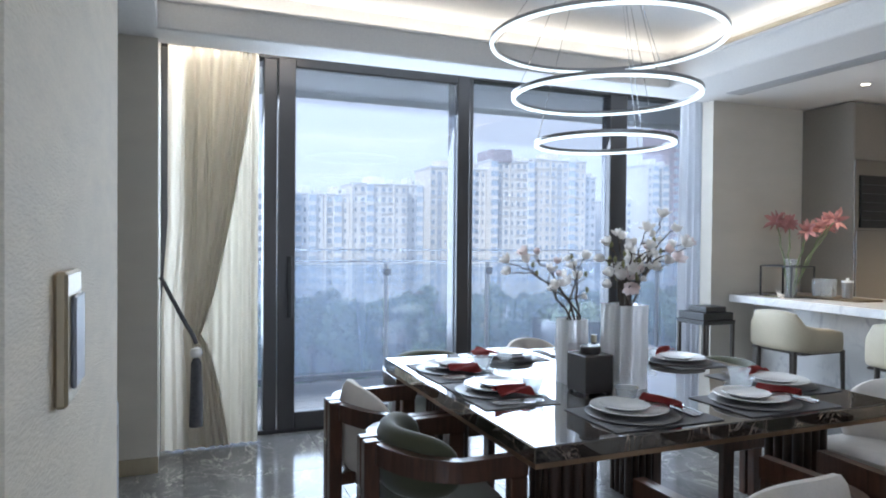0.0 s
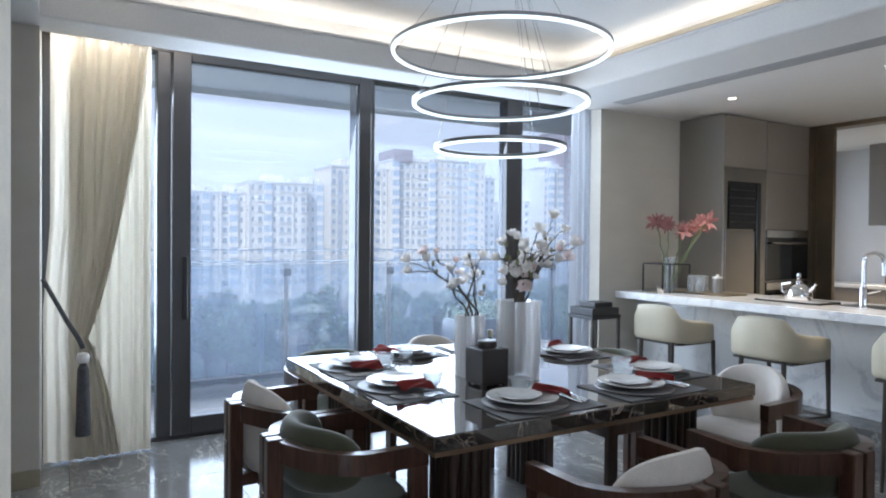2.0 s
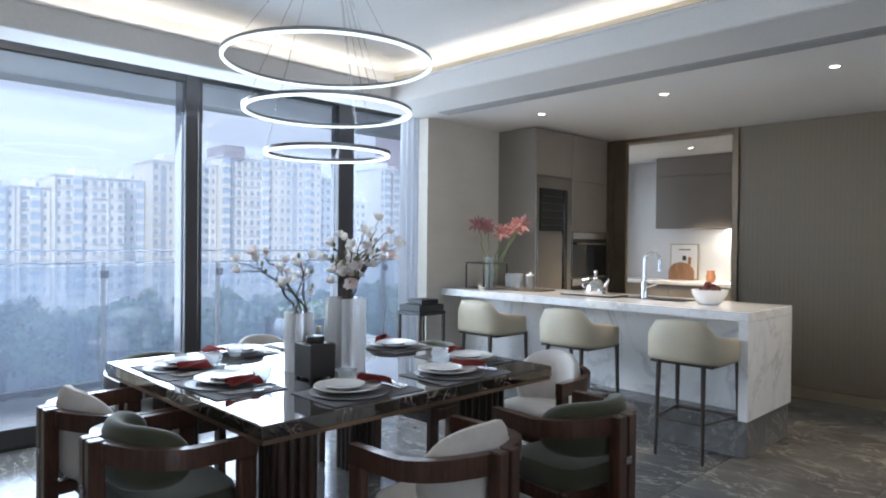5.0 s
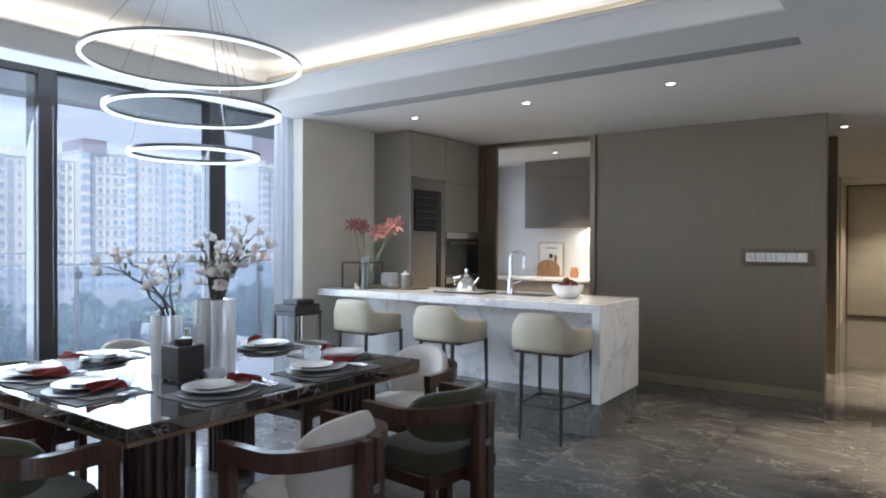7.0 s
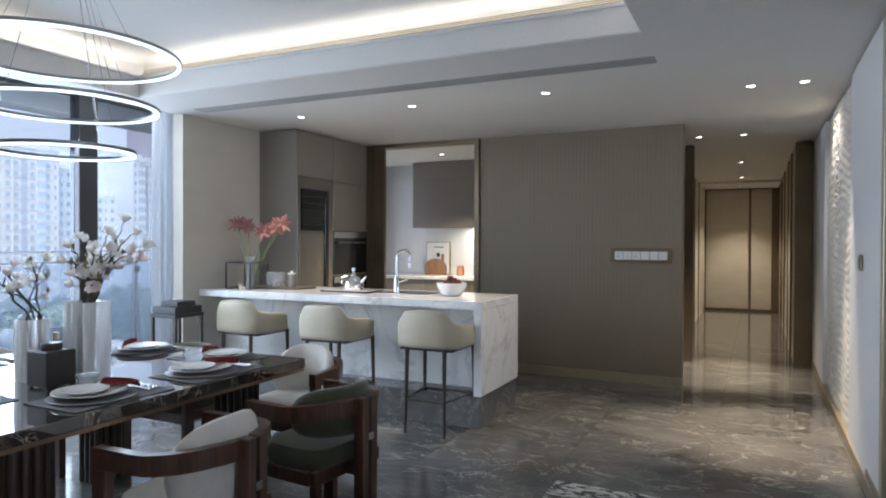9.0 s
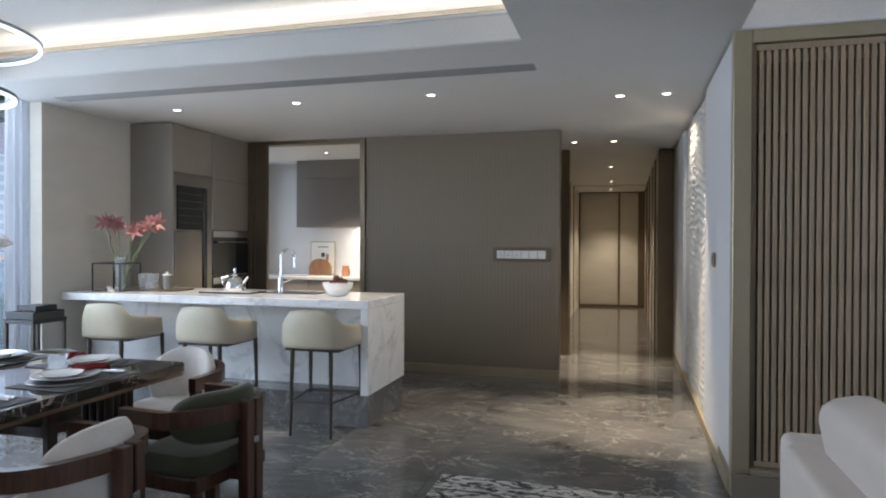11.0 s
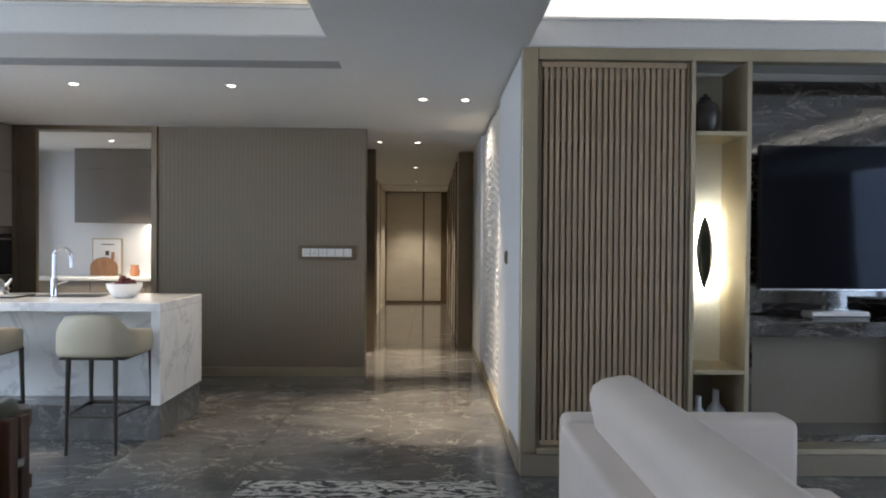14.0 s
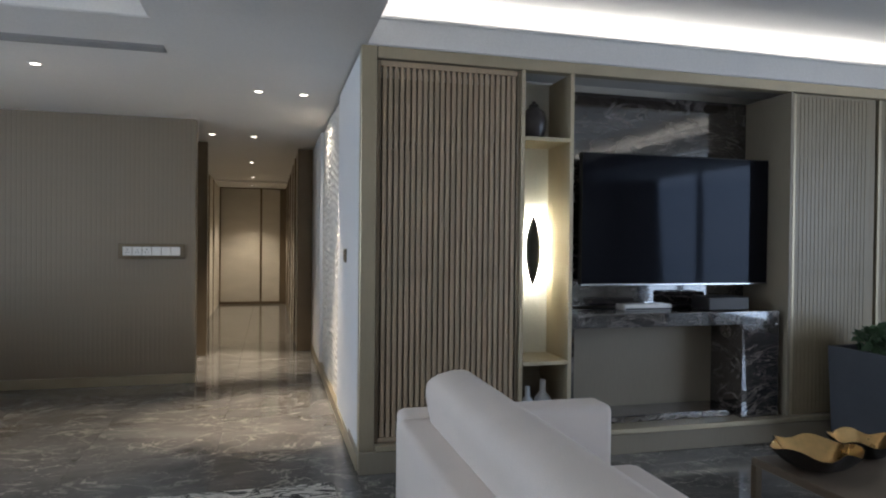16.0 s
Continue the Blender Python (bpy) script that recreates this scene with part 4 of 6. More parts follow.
def back_kitchen():
    c = thing("base_cabinet", (8.85, 2.7, 0), "grey base cabinet with a pale stone worktop", "cabinet")
    part("body", box(0.02, 0, 0.1, 0.54, 2.0, 0.84), LACQUER, c)
    for k in range(3):
        part("door", box(0, 0.005 + k * 0.66, 0.12, 0.018, 0.655 + k * 0.66, 0.835, 0.002), LACQUER, c)
    part("toe_kick", box(0.06, 0, 0, 0.54, 2.0, 0.098), BLACK_MATT, c)
    w = thing("worktop", (8.83, 2.7, 0.842), "pale stone worktop along the back wall", "worktop")
    part("slab", box(0, 0, 0, 0.565, 2.2, 0.04, 0.003), WHITE_MARBLE, w)
    u = thing("wall_cabinet", (9.02, 2.7, 1.55), "grey lacquered wall cabinet with light beneath", "cabinet")
    grey = plain("mauve_grey_lacquer", (0.24, 0.215, 0.20), 0.4, vary=0.03, scale=2.0)
    part("body", box(0.02, 0, 0, 0.375, 1.60, 0.905), grey, u)
    part("door", box(0, 0.003, -0.005, 0.018, 1.597, 0.66, 0.002), grey, u)
    part("door", box(0, 0.003, 0.665, 0.018, 1.597, 0.905, 0.002), grey, u)
    area("undercabinet_strip", (9.14, 3.5, 1.53), (9.16, 3.5, 0.9), 0.05, 1.45, 11, (1.0, 0.92, 0.78))
    p = thing("framed_picture", (9.36, 4.06, 0.885), "pale framed print leaning on the splashback", "picture", rz=0)
    part("frame", box(-0.012, -0.19, 0, 0.012, 0.19, 0.47, 0.002), BRONZE, p)
    part("sheet", box(-0.016, -0.175, 0.015, -0.0125, 0.175, 0.455), PORCELAIN, p)
    s = bmesh.new()
    box(-0.0175, -0.09, 0.385, -0.0165, 0.07, 0.397, bm=s)
    box(-0.0175, -0.03, 0.25, -0.0165, 0.02, 0.31, bm=s)
    part("print", s, BLACK_MATT, p)
    bd = wood("chopping_board_wood", (0.16, 0.075, 0.035), (0.32, 0.17, 0.085), 0.5)
    cb = thing("chopping_board", (9.26, 4.06, 0.883), "round-topped brown wooden chopping board", "chopping board")
    rr = [(-0.17, 0)] + [(0.17 * math.cos(a), 0.10 + 0.13 * math.sin(a)) for a in [math.pi - math.pi * k / 14 for k in range(15)]] + [(0.17, 0)]
    part("board", loft([[(0.0, y, z) for y, z in rr], [(0.02, y, z) for y, z in rr]]), bd, cb)
    part("grip", box(0.001, -0.13, 0.20, 0.019, -0.09, 0.30, 0.006), bd, cb)
    j = thing("spice_jar", (9.15, 3.62, 0.883), "small terracotta jar on the worktop", "jar")
    part("jar", lathe([(0, 0), (0.05, 0), (0.06, 0.06), (0.045, 0.12), (0.05, 0.14), (0, 0.14)], 18), plain("terracotta", (0.36, 0.15, 0.08), 0.6), j, "", True)


back_kitchen()


# ---- tv wall ----
BEIGE = plain("beige_panel", (0.25, 0.21, 0.155), 0.5, vary=0.04, scale=2.0, grain=100, stretch=(1, 1, 0.1))


DOOR_WOOD = wood("olive_brown_door_wood", (0.23, 0.185, 0.115), (0.275, 0.225, 0.145), 0.42, stretch=(1, 1, 14))


def tv_cabinet():
    t = thing("media_wall", (TV_X, TV_Y, 0), "full-height beige media wall with slatted screen, lit niche and marble bay", "media wall")
    y = lambda w: w - TV_Y
    part("post", box(0, y(-0.69), 0.13, 0.07, 0, 2.46, 0.004), BRONZE, t)
    part("top_rail", box(0, y(-5.2), 2.39, 0.07, y(-0.692), 2.46, 0.004), BRONZE, t)
    part("plinth", box(-0.02, y(-5.2), 0, 0.5, 0.0, 0.13, 0.004), BEIGE, t)
    part("plinth_cap", box(-0.03, y(-5.2), 0.131, 0.5, y(-0.692), 0.165, 0.004), BRONZE, t)
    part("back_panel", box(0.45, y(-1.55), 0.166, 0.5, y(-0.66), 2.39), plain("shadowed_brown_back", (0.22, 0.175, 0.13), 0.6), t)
    # slatted screen
    s = part("slat_screen", box(0.012, y(-0.715), 0.17, 0.05, y(-0.693), 2.385, 0.002), DARK_BRONZE, t, "sliding screen of upright wooden slats")
    part("stile", box(0.012, y(-1.575), 0.17, 0.05, y(-1.553), 2.385, 0.002), DARK_BRONZE, s)
    part("rail", box(0.016, y(-1.552), 2.35, 0.05, y(-0.716), 2.384, 0.002), SLAT_WOOD, s)
    part("rail", box(0.016, y(-1.552), 0.171, 0.05, y(-0.716), 0.20, 0.002), SLAT_WOOD, s)
    sl = None
    for k in range(24):
        yy = y(-0.738 - k * 0.0345)
        if sl is None:
            sl = part("slat", box(0, -0.0115, 0.201, 0.026, 0.0115, 2.349, 0.002), SLAT_WOOD, s)
            o = sl
        else:
            o = new("slat", sl.data)
            o.parent = s
        o.location = (0.018, yy, 0)
    # shelf behind the screen
    part("inner_shelf", box(0.10, y(-1.55), 1.93, 0.449, y(-0.75), 1.955), BEIGE, t)
    # niche
    part("divider", box(0.0, y(-1.60), 0.166, 0.449, y(-1.576), 2.389, 0.002), BRONZE, t)
    part("divider", box(0.0, y(-1.925), 0.166, 0.46, y(-1.90), 2.389, 0.002), BRONZE, t)
    part("niche_back", box(0.33, y(-1.899), 0.60, 0.36, y(-1.601), 2.389), plain("pale_niche_back", (0.70, 0.69, 0.63), 0.6, vary=0.03), t)
    part("niche_back", box(0.43, y(-1.899), 0.166, 0.46, y(-1.601), 0.60), BEIGE, t)
    part("shelf", box(0.0, y(-1.899), 1.965, 0.329, y(-1.601), 1.99, 0.002), BRONZE, t)
    part("shelf", box(0.0, y(-1.899), 0.585, 0.329, y(-1.601), 0.61, 0.002), BRONZE, t)
    # tv bay
    part("bay_back", box(0.44, y(-3.54), 0.9, 0.46, y(-1.926), 2.389), TV_MARBLE, t, "dark streaked marble back panel")
    part("bay_back", box(0.36, y(-3.54), 0.166, 0.38, y(-1.926), 0.78), BEIGE, t)
    part("divider", box(0.0, y(-3.565), 0.166, 0.46, y(-3.541), 2.389, 0.002), BEIGE, t)
    part("console", box(0.03, y(-3.50), 0.80, 0.437, y(-1.927), 0.89, 0.004), TV_MARBLE, t, "dark marble console shelf")
    part("console_leg", box(0.03, y(-3.50), 0.166, 0.358, y(-3.20), 0.799, 0.004), TV_MARBLE, t)
    part("console_leg", box(0.03, y(-1.96), 0.166, 0.358, y(-1.927), 0.799, 0.004), TV_MARBLE, t)
    part("bay_floor", box(0.10, y(-3.19), 0.166, 0.358, y(-1.97), 0.21, 0.003), TV_MARBLE, t)
    # ribbed doors
    for y0, y1 in ((-4.28, -3.57), (-5.18, -4.30)):
        d = part("door", box(0.012, y(y0), 0.17, 0.045, y(y1), 2.385, 0.003), DOOR_WOOD, t, "finely ribbed olive brown wood door")
        part("door_frame", box(0.004, y(y1 - 0.02), 0.17, 0.0118, y(y1), 2.385), BRONZE, d)
        n = int((y1 - y0 - 0.06) / 0.033)
        rib = None
        for k in range(n):
            if rib is None:
                rib = part("slat", box(0, -0.015, 0.19, 0.008, 0.015, 2.37, 0.0015), DOOR_WOOD, d)
                o = rib
            else:
                o = new("slat", rib.data)
                o.parent = d
            o.location = (0.0095, y(y1 - 0.04 - k * 0.033), 0)


tv_cabinet()


SCREEN = plain("dark_tv_screen", (0.010, 0.010, 0.013), 0.05, vary=0.02, bump=0.0)
SCREEN.node_tree.nodes["Principled BSDF"].inputs["Specular IOR Level"].default_value = 0.11
SCREEN.node_tree.nodes["Principled BSDF"].inputs["Specular Tint"].default_value = (0.66, 0.79, 1.0, 1)


def television():
    t = thing("television", (TV_X + 0.20, -2.81, 0), "large black flat television on a wall arm", "television")
    part("body", box(0, -0.73, 1.06, 0.045, 0.73, 1.945, 0.006), BLACK_MATT, t)
    part("screen", box(-0.004, -0.722, 1.075, -0.0005, 0.722, 1.937), SCREEN, t)
    part("trim", box(-0.007, -0.725, 1.062, -0.0045, 0.725, 1.071), STEEL, t)
    part("wall_arm", box(0.0455, -0.15, 1.3, 0.24, 0.15, 1.6), BLACK_MATT, t)


television()


def niche_lamp():
    t = thing("wall_lamp", (TV_X + 0.262, -1.775, 1.29), "dark leaf-shaped wall lamp glowing round its edge", "wall lamp")
    n = 22
    fr, bk = [], []
    for k in range(n + 1):
        u = -1 + 2 * k / n
        fr.append((u * 0.225, 0.052 * (1 - u * u) ** 0.9))
    out = [(y, z) for z, y in fr] + [(-y, z) for z, y in reversed(fr[1:-1])]
    b = loft([[(0.0, y * 0.6, z * 0.96) for y, z in out], [(0.012, y, z) for y, z in out], [(0.016, y, z) for y, z in out]])
    part("shade", b, plain("dark_patinated_metal", (0.045, 0.05, 0.045), 0.45, 0.6), t)
    part("bulb", box(0.0175, -0.012, -0.19, 0.024, 0.012, 0.19), glow("niche_lamp_glow", (1.0, 0.98, 0.84), 430.0), t)


niche_lamp()


def small_vases():
    v = thing("ceramic_vase", (TV_X + 0.16, -1.72, 1.991), "dark brown lidded ceramic vase on the niche shelf", "vase")
    part("body", lathe([(0, 0), (0.055, 0), (0.08, 0.06), (0.085, 0.12), (0.07, 0.18), (0.035, 0.205), (0.03, 0.21), (0, 0.212)], 24), plain("dark_glazed_ceramic", (0.05, 0.043, 0.045), 0.3, vary=0.25, scale=18), v, "", True)
    part("lid", lathe([(0.032, 0.213), (0.03, 0.225), (0.012, 0.232), (0.012, 0.245), (0, 0.248)], 16), BLACK_MATT, v, "", True)
    for dy, h, r in ((0.05, 0.26, 0.05), (-0.055, 0.30, 0.055)):
        g = thing("glass_bottle", (TV_X + 0.15, -1.745 + dy, 0.166), "pale glass bottle vase in the low niche", "bottle", "bottles in the niche")
        part("body", lathe([(0, 0), (r, 0), (r, h * 0.6), (r * 0.35, h * 0.75), (r * 0.35, h), (r * 0.28, h), (r * 0.28, h * 0.76), (r * 0.9, h * 0.58), (r * 0.9, 0.01), (0, 0.01)], 18), plain("frosted_glass", (0.62, 0.66, 0.70), 0.25, vary=0.05), g, "", True)
    c = thing("set_top_box", (TV_X + 0.2, -2.55, 0.892), "white router and cables on the marble console", "router")
    part("body", box(-0.06, -0.18, 0, 0.06, 0.18, 0.045, 0.008), PORCELAIN, c)
    part("front", box(-0.064, -0.17, 0.008, -0.0605, 0.17, 0.02), BLACK_MATT, c)
    k = thing("media_box", (TV_X + 0.2, -3.15, 0.892), "black media box on the marble console", "media player")
    part("body", box(-0.1, -0.16, 0, 0.1, 0.16, 0.09, 0.006), BLACK_MATT, k)


small_vases()


# ---- sofa, coffee table, rugs ----
def soft_box(x0, y0, z0, x1, y1, z1, r):
    return box(x0, y0, z0, x1, y1, z1, r, seg=4)


def sofa():
    t = thing("sofa", (1.6, -0.655, 0), "off-white linen sofa with a loose back cushion", "sofa")
    part("back_shell", soft_box(0, -0.16, 0.10, 1.86, 0.06, 0.635, 0.03), SOFA_FABRIC, t, "", True)
    part("base", soft_box(0.02, -0.89, 0.10, 1.84, -0.161, 0.30, 0.02), SOFA_FABRIC, t, "", True)
    part("seat_cushion", soft_box(0.0, -0.90, 0.301, 1.66, -0.17, 0.46, 0.05), SOFA_FABRIC, t, "", True)
    b = soft_box(0.02, -0.13, 0.0, 1.845, 0.085, 0.45, 0.075)
    b.transform(pose(0, -0.20, 0.385, -12, 0, 0))
    part("back_cushion", b, SOFA_FABRIC, t, "", True)
    part("armrest", soft_box(1.865, -0.91, 0.10, 2.04, 0.03, 0.635, 0.035), SOFA_FABRIC, t, "", True)
    for x in (0.08, 1.95):
        for yy in (-0.84, -0.06):
            part("foot", box(x - 0.025, yy - 0.025, 0, x + 0.025, yy + 0.025, 0.0995, 0.003), BLACK_MATT, t)


sofa()


def coffee_table():
    t = thing("coffee_table", (2.55, -2.65, 0.0), "brown leather-topped coffee table on slim dark metal legs", "coffee table")
    part("top", box(-0.8, -0.47, 0.365, 0.8, 0.47, 0.40, 0.004), plain("brown_leather_top", (0.15, 0.115, 0.085), 0.4, vary=0.08), t)
    for sx in (-1, 1):
        for sy in (-1, 1):
            part("leg", box(sx * 0.785 - 0.015, sy * 0.455 - 0.015, 0.012, sx * 0.785 + 0.015, sy * 0.455 + 0.015, 0.364), DARK_BRONZE, t)


coffee_table()


def gold_bowl(at, r, h, seed, rz):
    t = thing("gold_bowl", at, "crumpled gold bowl with dark outside on the coffee table", "bowl", "gold bowls", rz)
    rnd = random.Random(seed)
    ph = [rnd.random() * 6.28 for _ in range(3)]

    def shape(f, inset):
        rings = []
        for k in range(9):
            u = k / 8
            ring = []
            for i in range(40):
                a = 2 * math.pi * i / 40
                wob = 1 + u * u * (0.06 * math.sin(5 * a + ph[0]) + 0.05 * math.sin(8 * a + ph[1]))
                rr = max(0.001, (r * (0.32 + 0.68 * u ** 0.75) - inset) * wob)
                zz = inset + (h - inset) * u ** 1.5 + u * u * h * 0.14 * math.sin(5 * a + ph[2])
                ring.append((rr * math.cos(a), rr * math.sin(a), zz))
            rings.append(ring)
        return rings
    part("outside", loft(shape(0, 0.0), False), plain("dark_bronze_crust", (0.035, 0.028, 0.022), 0.6, 0.4, vary=0.3, scale=20, grain=90, bump=0.4), t, "dark bronze outside", True)
    inner = shape(0, 0.006)
    part("inside", loft(inner, False), plain("hammered_gold_leaf", (0.72, 0.47, 0.20), 0.28, 1.0, vary=0.15, scale=12, grain=40, bump=0.5), t, "hammered gold inside", True)
    part("base", lathe([(0, 0.0), (r * 0.32, 0.0), (r * 0.32, 0.008), (0, 0.008)], 20), DARK_BRONZE, t)


gold_bowl((3.16, -2.34, 0.402), 0.175, 0.09, 1, 0)
gold_bowl((3.24, -2.68, 0.402), 0.14, 0.08, 2, 40)


def rug_materials():
    m, nt, b = nodes("zebra_weave")
    v = coords(nt, (9, 3.2, 1))
    n = noise_of(nt, v, 1.6, 6, 0.7, 2.2)
    nt.links.new(ramp(nt, n, [(0.47, (0.035, 0.033, 0.032)), (0.52, (0.60, 0.57, 0.52))]), b.inputs["Base Color"])
    b.inputs["Roughness"].default_value = 0.95
    bump_to(nt, b, noise_of(nt, v, 60, 2), 0.4, 0.004)
    return m


zr = thing("rug", (4.0, 0.25, 0.0), "black and cream zebra-streaked rug on the marble floor", "rug")
part("weave", box(-0.9, -0.70, 0.001, 0.52, 0.70, 0.012, 0.004), rug_materials(), zr)
lr = thing("rug", (1.6, -2.9, 0.0), "pale cream rug under the coffee table", "rug")
part("weave", box(-2.4, -1.4, 0.001, 2.05, 1.0, 0.012, 0.004), plain("cream_pile", (0.60, 0.57, 0.52), 0.95, vary=0.1, scale=9, grain=160, bump=0.4), lr)


# ---- place settings ----
def place_setting(x, y, rz, k):
    """Mat, charger, plates, napkin, cutlery and a glass; +y points to the middle of the table."""
    m = pose(x, y, TZ, 0, 0, rz)

    def put(name, label, category, dx, dy, dz, group, turn=0):
        t = thing(name, (0, 0, 0), label, category, group)
        t.matrix_basis = m @ pose(dx, dy, dz, 0, 0, turn)
        return t
    mat = put("placemat", "charcoal woven placemat on the marble table", "placemat", 0.02, -0.01, 0.001, "placemats")
    part("weave", box(-0.215, -0.15, 0, 0.215, 0.15, 0.003, 0.001), PLACEMAT, mat)
    ch = put("charger_plate", "flat round grey underplate on a placemat", "plate", -0.015, 0.0, 0.0045, "underplates")
    part("disc", lathe([(0, 0), (0.15, 0), (0.158, 0.006), (0.15, 0.009), (0, 0.007)], 40), plain("grey_underplate", (0.13, 0.125, 0.125), 0.35, vary=0.05) if k == 0 else bpy.data.materials["grey_underplate"], ch, "", True)
    pl = put("dinner_plate", "white porcelain dinner plate on the underplate", "plate", -0.02, 0.01, 0.0145, "dinner plates")
    part("plate", lathe([(0, 0), (0.075, 0), (0.12, 0.012), (0.132, 0.016), (0.130, 0.019), (0.085, 0.009), (0, 0.008)], 40), PORCELAIN, pl, "", True)
    bw = put("small_plate", "small white porcelain plate with leaf relief", "plate", -0.03, 0.02, 0.0235, "small plates")
    part("plate", lathe([(0, 0), (0.06, 0), (0.085, 0.012), (0.084, 0.015), (0.06, 0.006), (0, 0.006)], 32), PORCELAIN, bw, "", True)
    nb = put("napkin", "folded brick red napkin laid over the plate's rim", "napkin", 0.10, 0.0, 0.036, "napkins", 8)
    b = bmesh.new()
    g = []
    for i in range(13):
        row = []
        for j in range(9):
            u, v = i / 12, j / 8
            px, py = -0.030 + 0.080 * u + 0.008 * math.sin(v * 7 + k), -0.07 + 0.145 * v + 0.006 * math.sin(u * 8)
            pz = 0.008 * math.sin(u * 11 + v * 4 + k) + 0.014 * (1 - abs(2 * u - 1)) - 0.026 * max(0, u - 0.55)
            row.append(b.verts.new((px, py, pz)))
        g.append(row)
    for r0, r1 in zip(g, g[1:]):
        for j in range(8):
            b.faces.new((r0[j], r0[j + 1], r1[j + 1], r1[j]))
    bmesh.ops.solidify(b, geom=list(b.faces), thickness=0.010)
    part("cloth", b, NAPKIN, nb, "", True)
    for q, (nm, dx, ln) in enumerate((("knife", 0.165, 0.21), ("fork", 0.188, 0.20), ("spoon", 0.208, 0.18))):
        ct = put(nm, "slim dark-handled steel %s beside the plate" % nm, "cutlery", dx, -0.01, 0.0055, "cutlery", -6)
        part("handle", tube([(0, -ln / 2, 0.004), (0, ln * 0.05, 0.0045)], [0.0045, 0.003], 8), STEEL, ct)
        if nm == "knife":
            part("blade", box(-0.006, ln * 0.05, 0.003, 0.006, ln / 2, 0.0048, 0.0008), STEEL, ct)
        elif nm == "fork":
            h = box(-0.009, ln * 0.12, 0.003, 0.009, ln * 0.30, 0.005, 0.001)
            for e in (-1, 0, 1):
                box(e * 0.006 - 0.0015, ln * 0.30, 0.0032, e * 0.006 + 0.0015, ln / 2, 0.0046, bm=h)
            part("head", h, STEEL, ct)
        else:
            part("head", lathe([(0, 0.002), (0.010, 0.003), (0.015, 0.006), (0.014, 0.0065), (0.008, 0.004), (0, 0.003)], 16, (0, ln * 0.2, 0), 1.5), STEEL, ct)
    gs = put("tea_glass", "clear glass tea bowl on a small saucer", "glass", 0.055, 0.125, 0.0035, "tea glasses")
    part("bowl", lathe([(0, 0.006), (0.022, 0.006), (0.034, 0.022), (0.040, 0.05), (0.046, 0.062), (0.044, 0.062), (0.037, 0.05), (0.031, 0.024), (0.020, 0.010), (0, 0.010)], 28), CLEAR_GLASS, gs, "", True)
    part("saucer", lathe([(0, 0), (0.05, 0), (0.06, 0.006), (0.05, 0.004), (0, 0.004)], 28), CLEAR_GLASS, gs, "", True)


for k, (x, y, rz) in enumerate(((2.62, 2.23, 0), (3.16, 2.22, 0), (2.32, 2.68, -90), (2.32, 3.13, -90), (2.68, 3.34, 180), (3.16, 3.33, 180), (3.47, 2.43, 90), (3.45, 2.98, 90))):
    place_setting(x, y, rz, k)


# ---- centrepiece ----
def ribbed_vase(at, w, h, label):
    t = thing("glass_vase", at, label, "vase", "vases on the table")
    n = 48
    rings = []
    for lv in range(15):
        z = h * lv / 14
        ring = []
        for i in range(n):
            a = 2 * math.pi * i / n
            c, s = math.cos(a), math.sin(a)
            sq = 1 / max(abs(c), abs(s)) ** 0.75
            r = w * 0.5 * sq * (1 + 0.035 * math.sin(a * 12 + 0.6 * math.sin(z * 30)) + 0.015 * noise.noise((c * 3, s * 3, z * 12)))
            ring.append((r * c, r * s, z))
        rings.append(ring)
    ice = bpy.data.materials.get("ribbed_ice_glass")
    if not ice:
        ice, nt, b = nodes("ribbed_ice_glass")
        b.inputs["Base Color"].default_value = (0.94, 0.94, 0.95, 1)
        b.inputs["Transmission Weight"].default_value, b.inputs["Roughness"].default_value, b.inputs["IOR"].default_value = 0.45, 0.3, 1.3
        bump_to(nt, b, noise_of(nt, coords(nt, (1, 1, 0.15)), 70, 3), 0.5, 0.006)
    part("body", loft(rings[:1] + rings[1:], False), ice, t, "", True)
    part("base", lathe([(0, 0.0), (w * 0.48, 0.0), (w * 0.48, 0.012), (0, 0.012)], 24), ice, t)
    return t


ribbed_vase((2.85, 2.60, TZ + 0.001), 0.145, 0.335, "tall ribbed frosted glass vase on the marble table")
ribbed_vase((2.70, 2.75, TZ + 0.001), 0.105, 0.265, "short ribbed frosted glass vase on the marble table")


def black_box():
    t = thing("lidded_box", (2.665, 2.565, TZ + 0.001), "square dark brown lidded box on the marble table", "box", rz=0)
    dk = plain("dark_brown_lacquer_box", (0.045, 0.038, 0.036), 0.4, vary=0.1, scale=8)
    part("body", box(-0.064, -0.064, 0.008, 0.064, 0.064, 0.152, 0.003), dk, t)
    for sx in (-1, 1):
        for sy in (-1, 1):
            part("foot", box(sx * 0.053 - 0.008, sy * 0.053 - 0.008, 0, sx * 0.053 + 0.008, sy * 0.053 + 0.008, 0.0078), dk, t)
    part("lid", lathe([(0, 0.153), (0.038, 0.153), (0.040, 0.157), (0.040, 0.178), (0.036, 0.182), (0, 0.182)], 28), dk, t, "", True)
    b = thing("small_bottle", (2.775, 2.70, TZ + 0.001), "small dark bottle with a bronze cap behind the box", "bottle")
    part("body", lathe([(0, 0), (0.022, 0), (0.024, 0.12), (0.01, 0.15), (0.01, 0.17), (0, 0.17)], 16), BLACK_MATT, b, "", True)
    part("cap", lathe([(0, 0.171), (0.012, 0.171), (0.012, 0.20), (0, 0.20)], 14), BRONZE, b)


black_box()

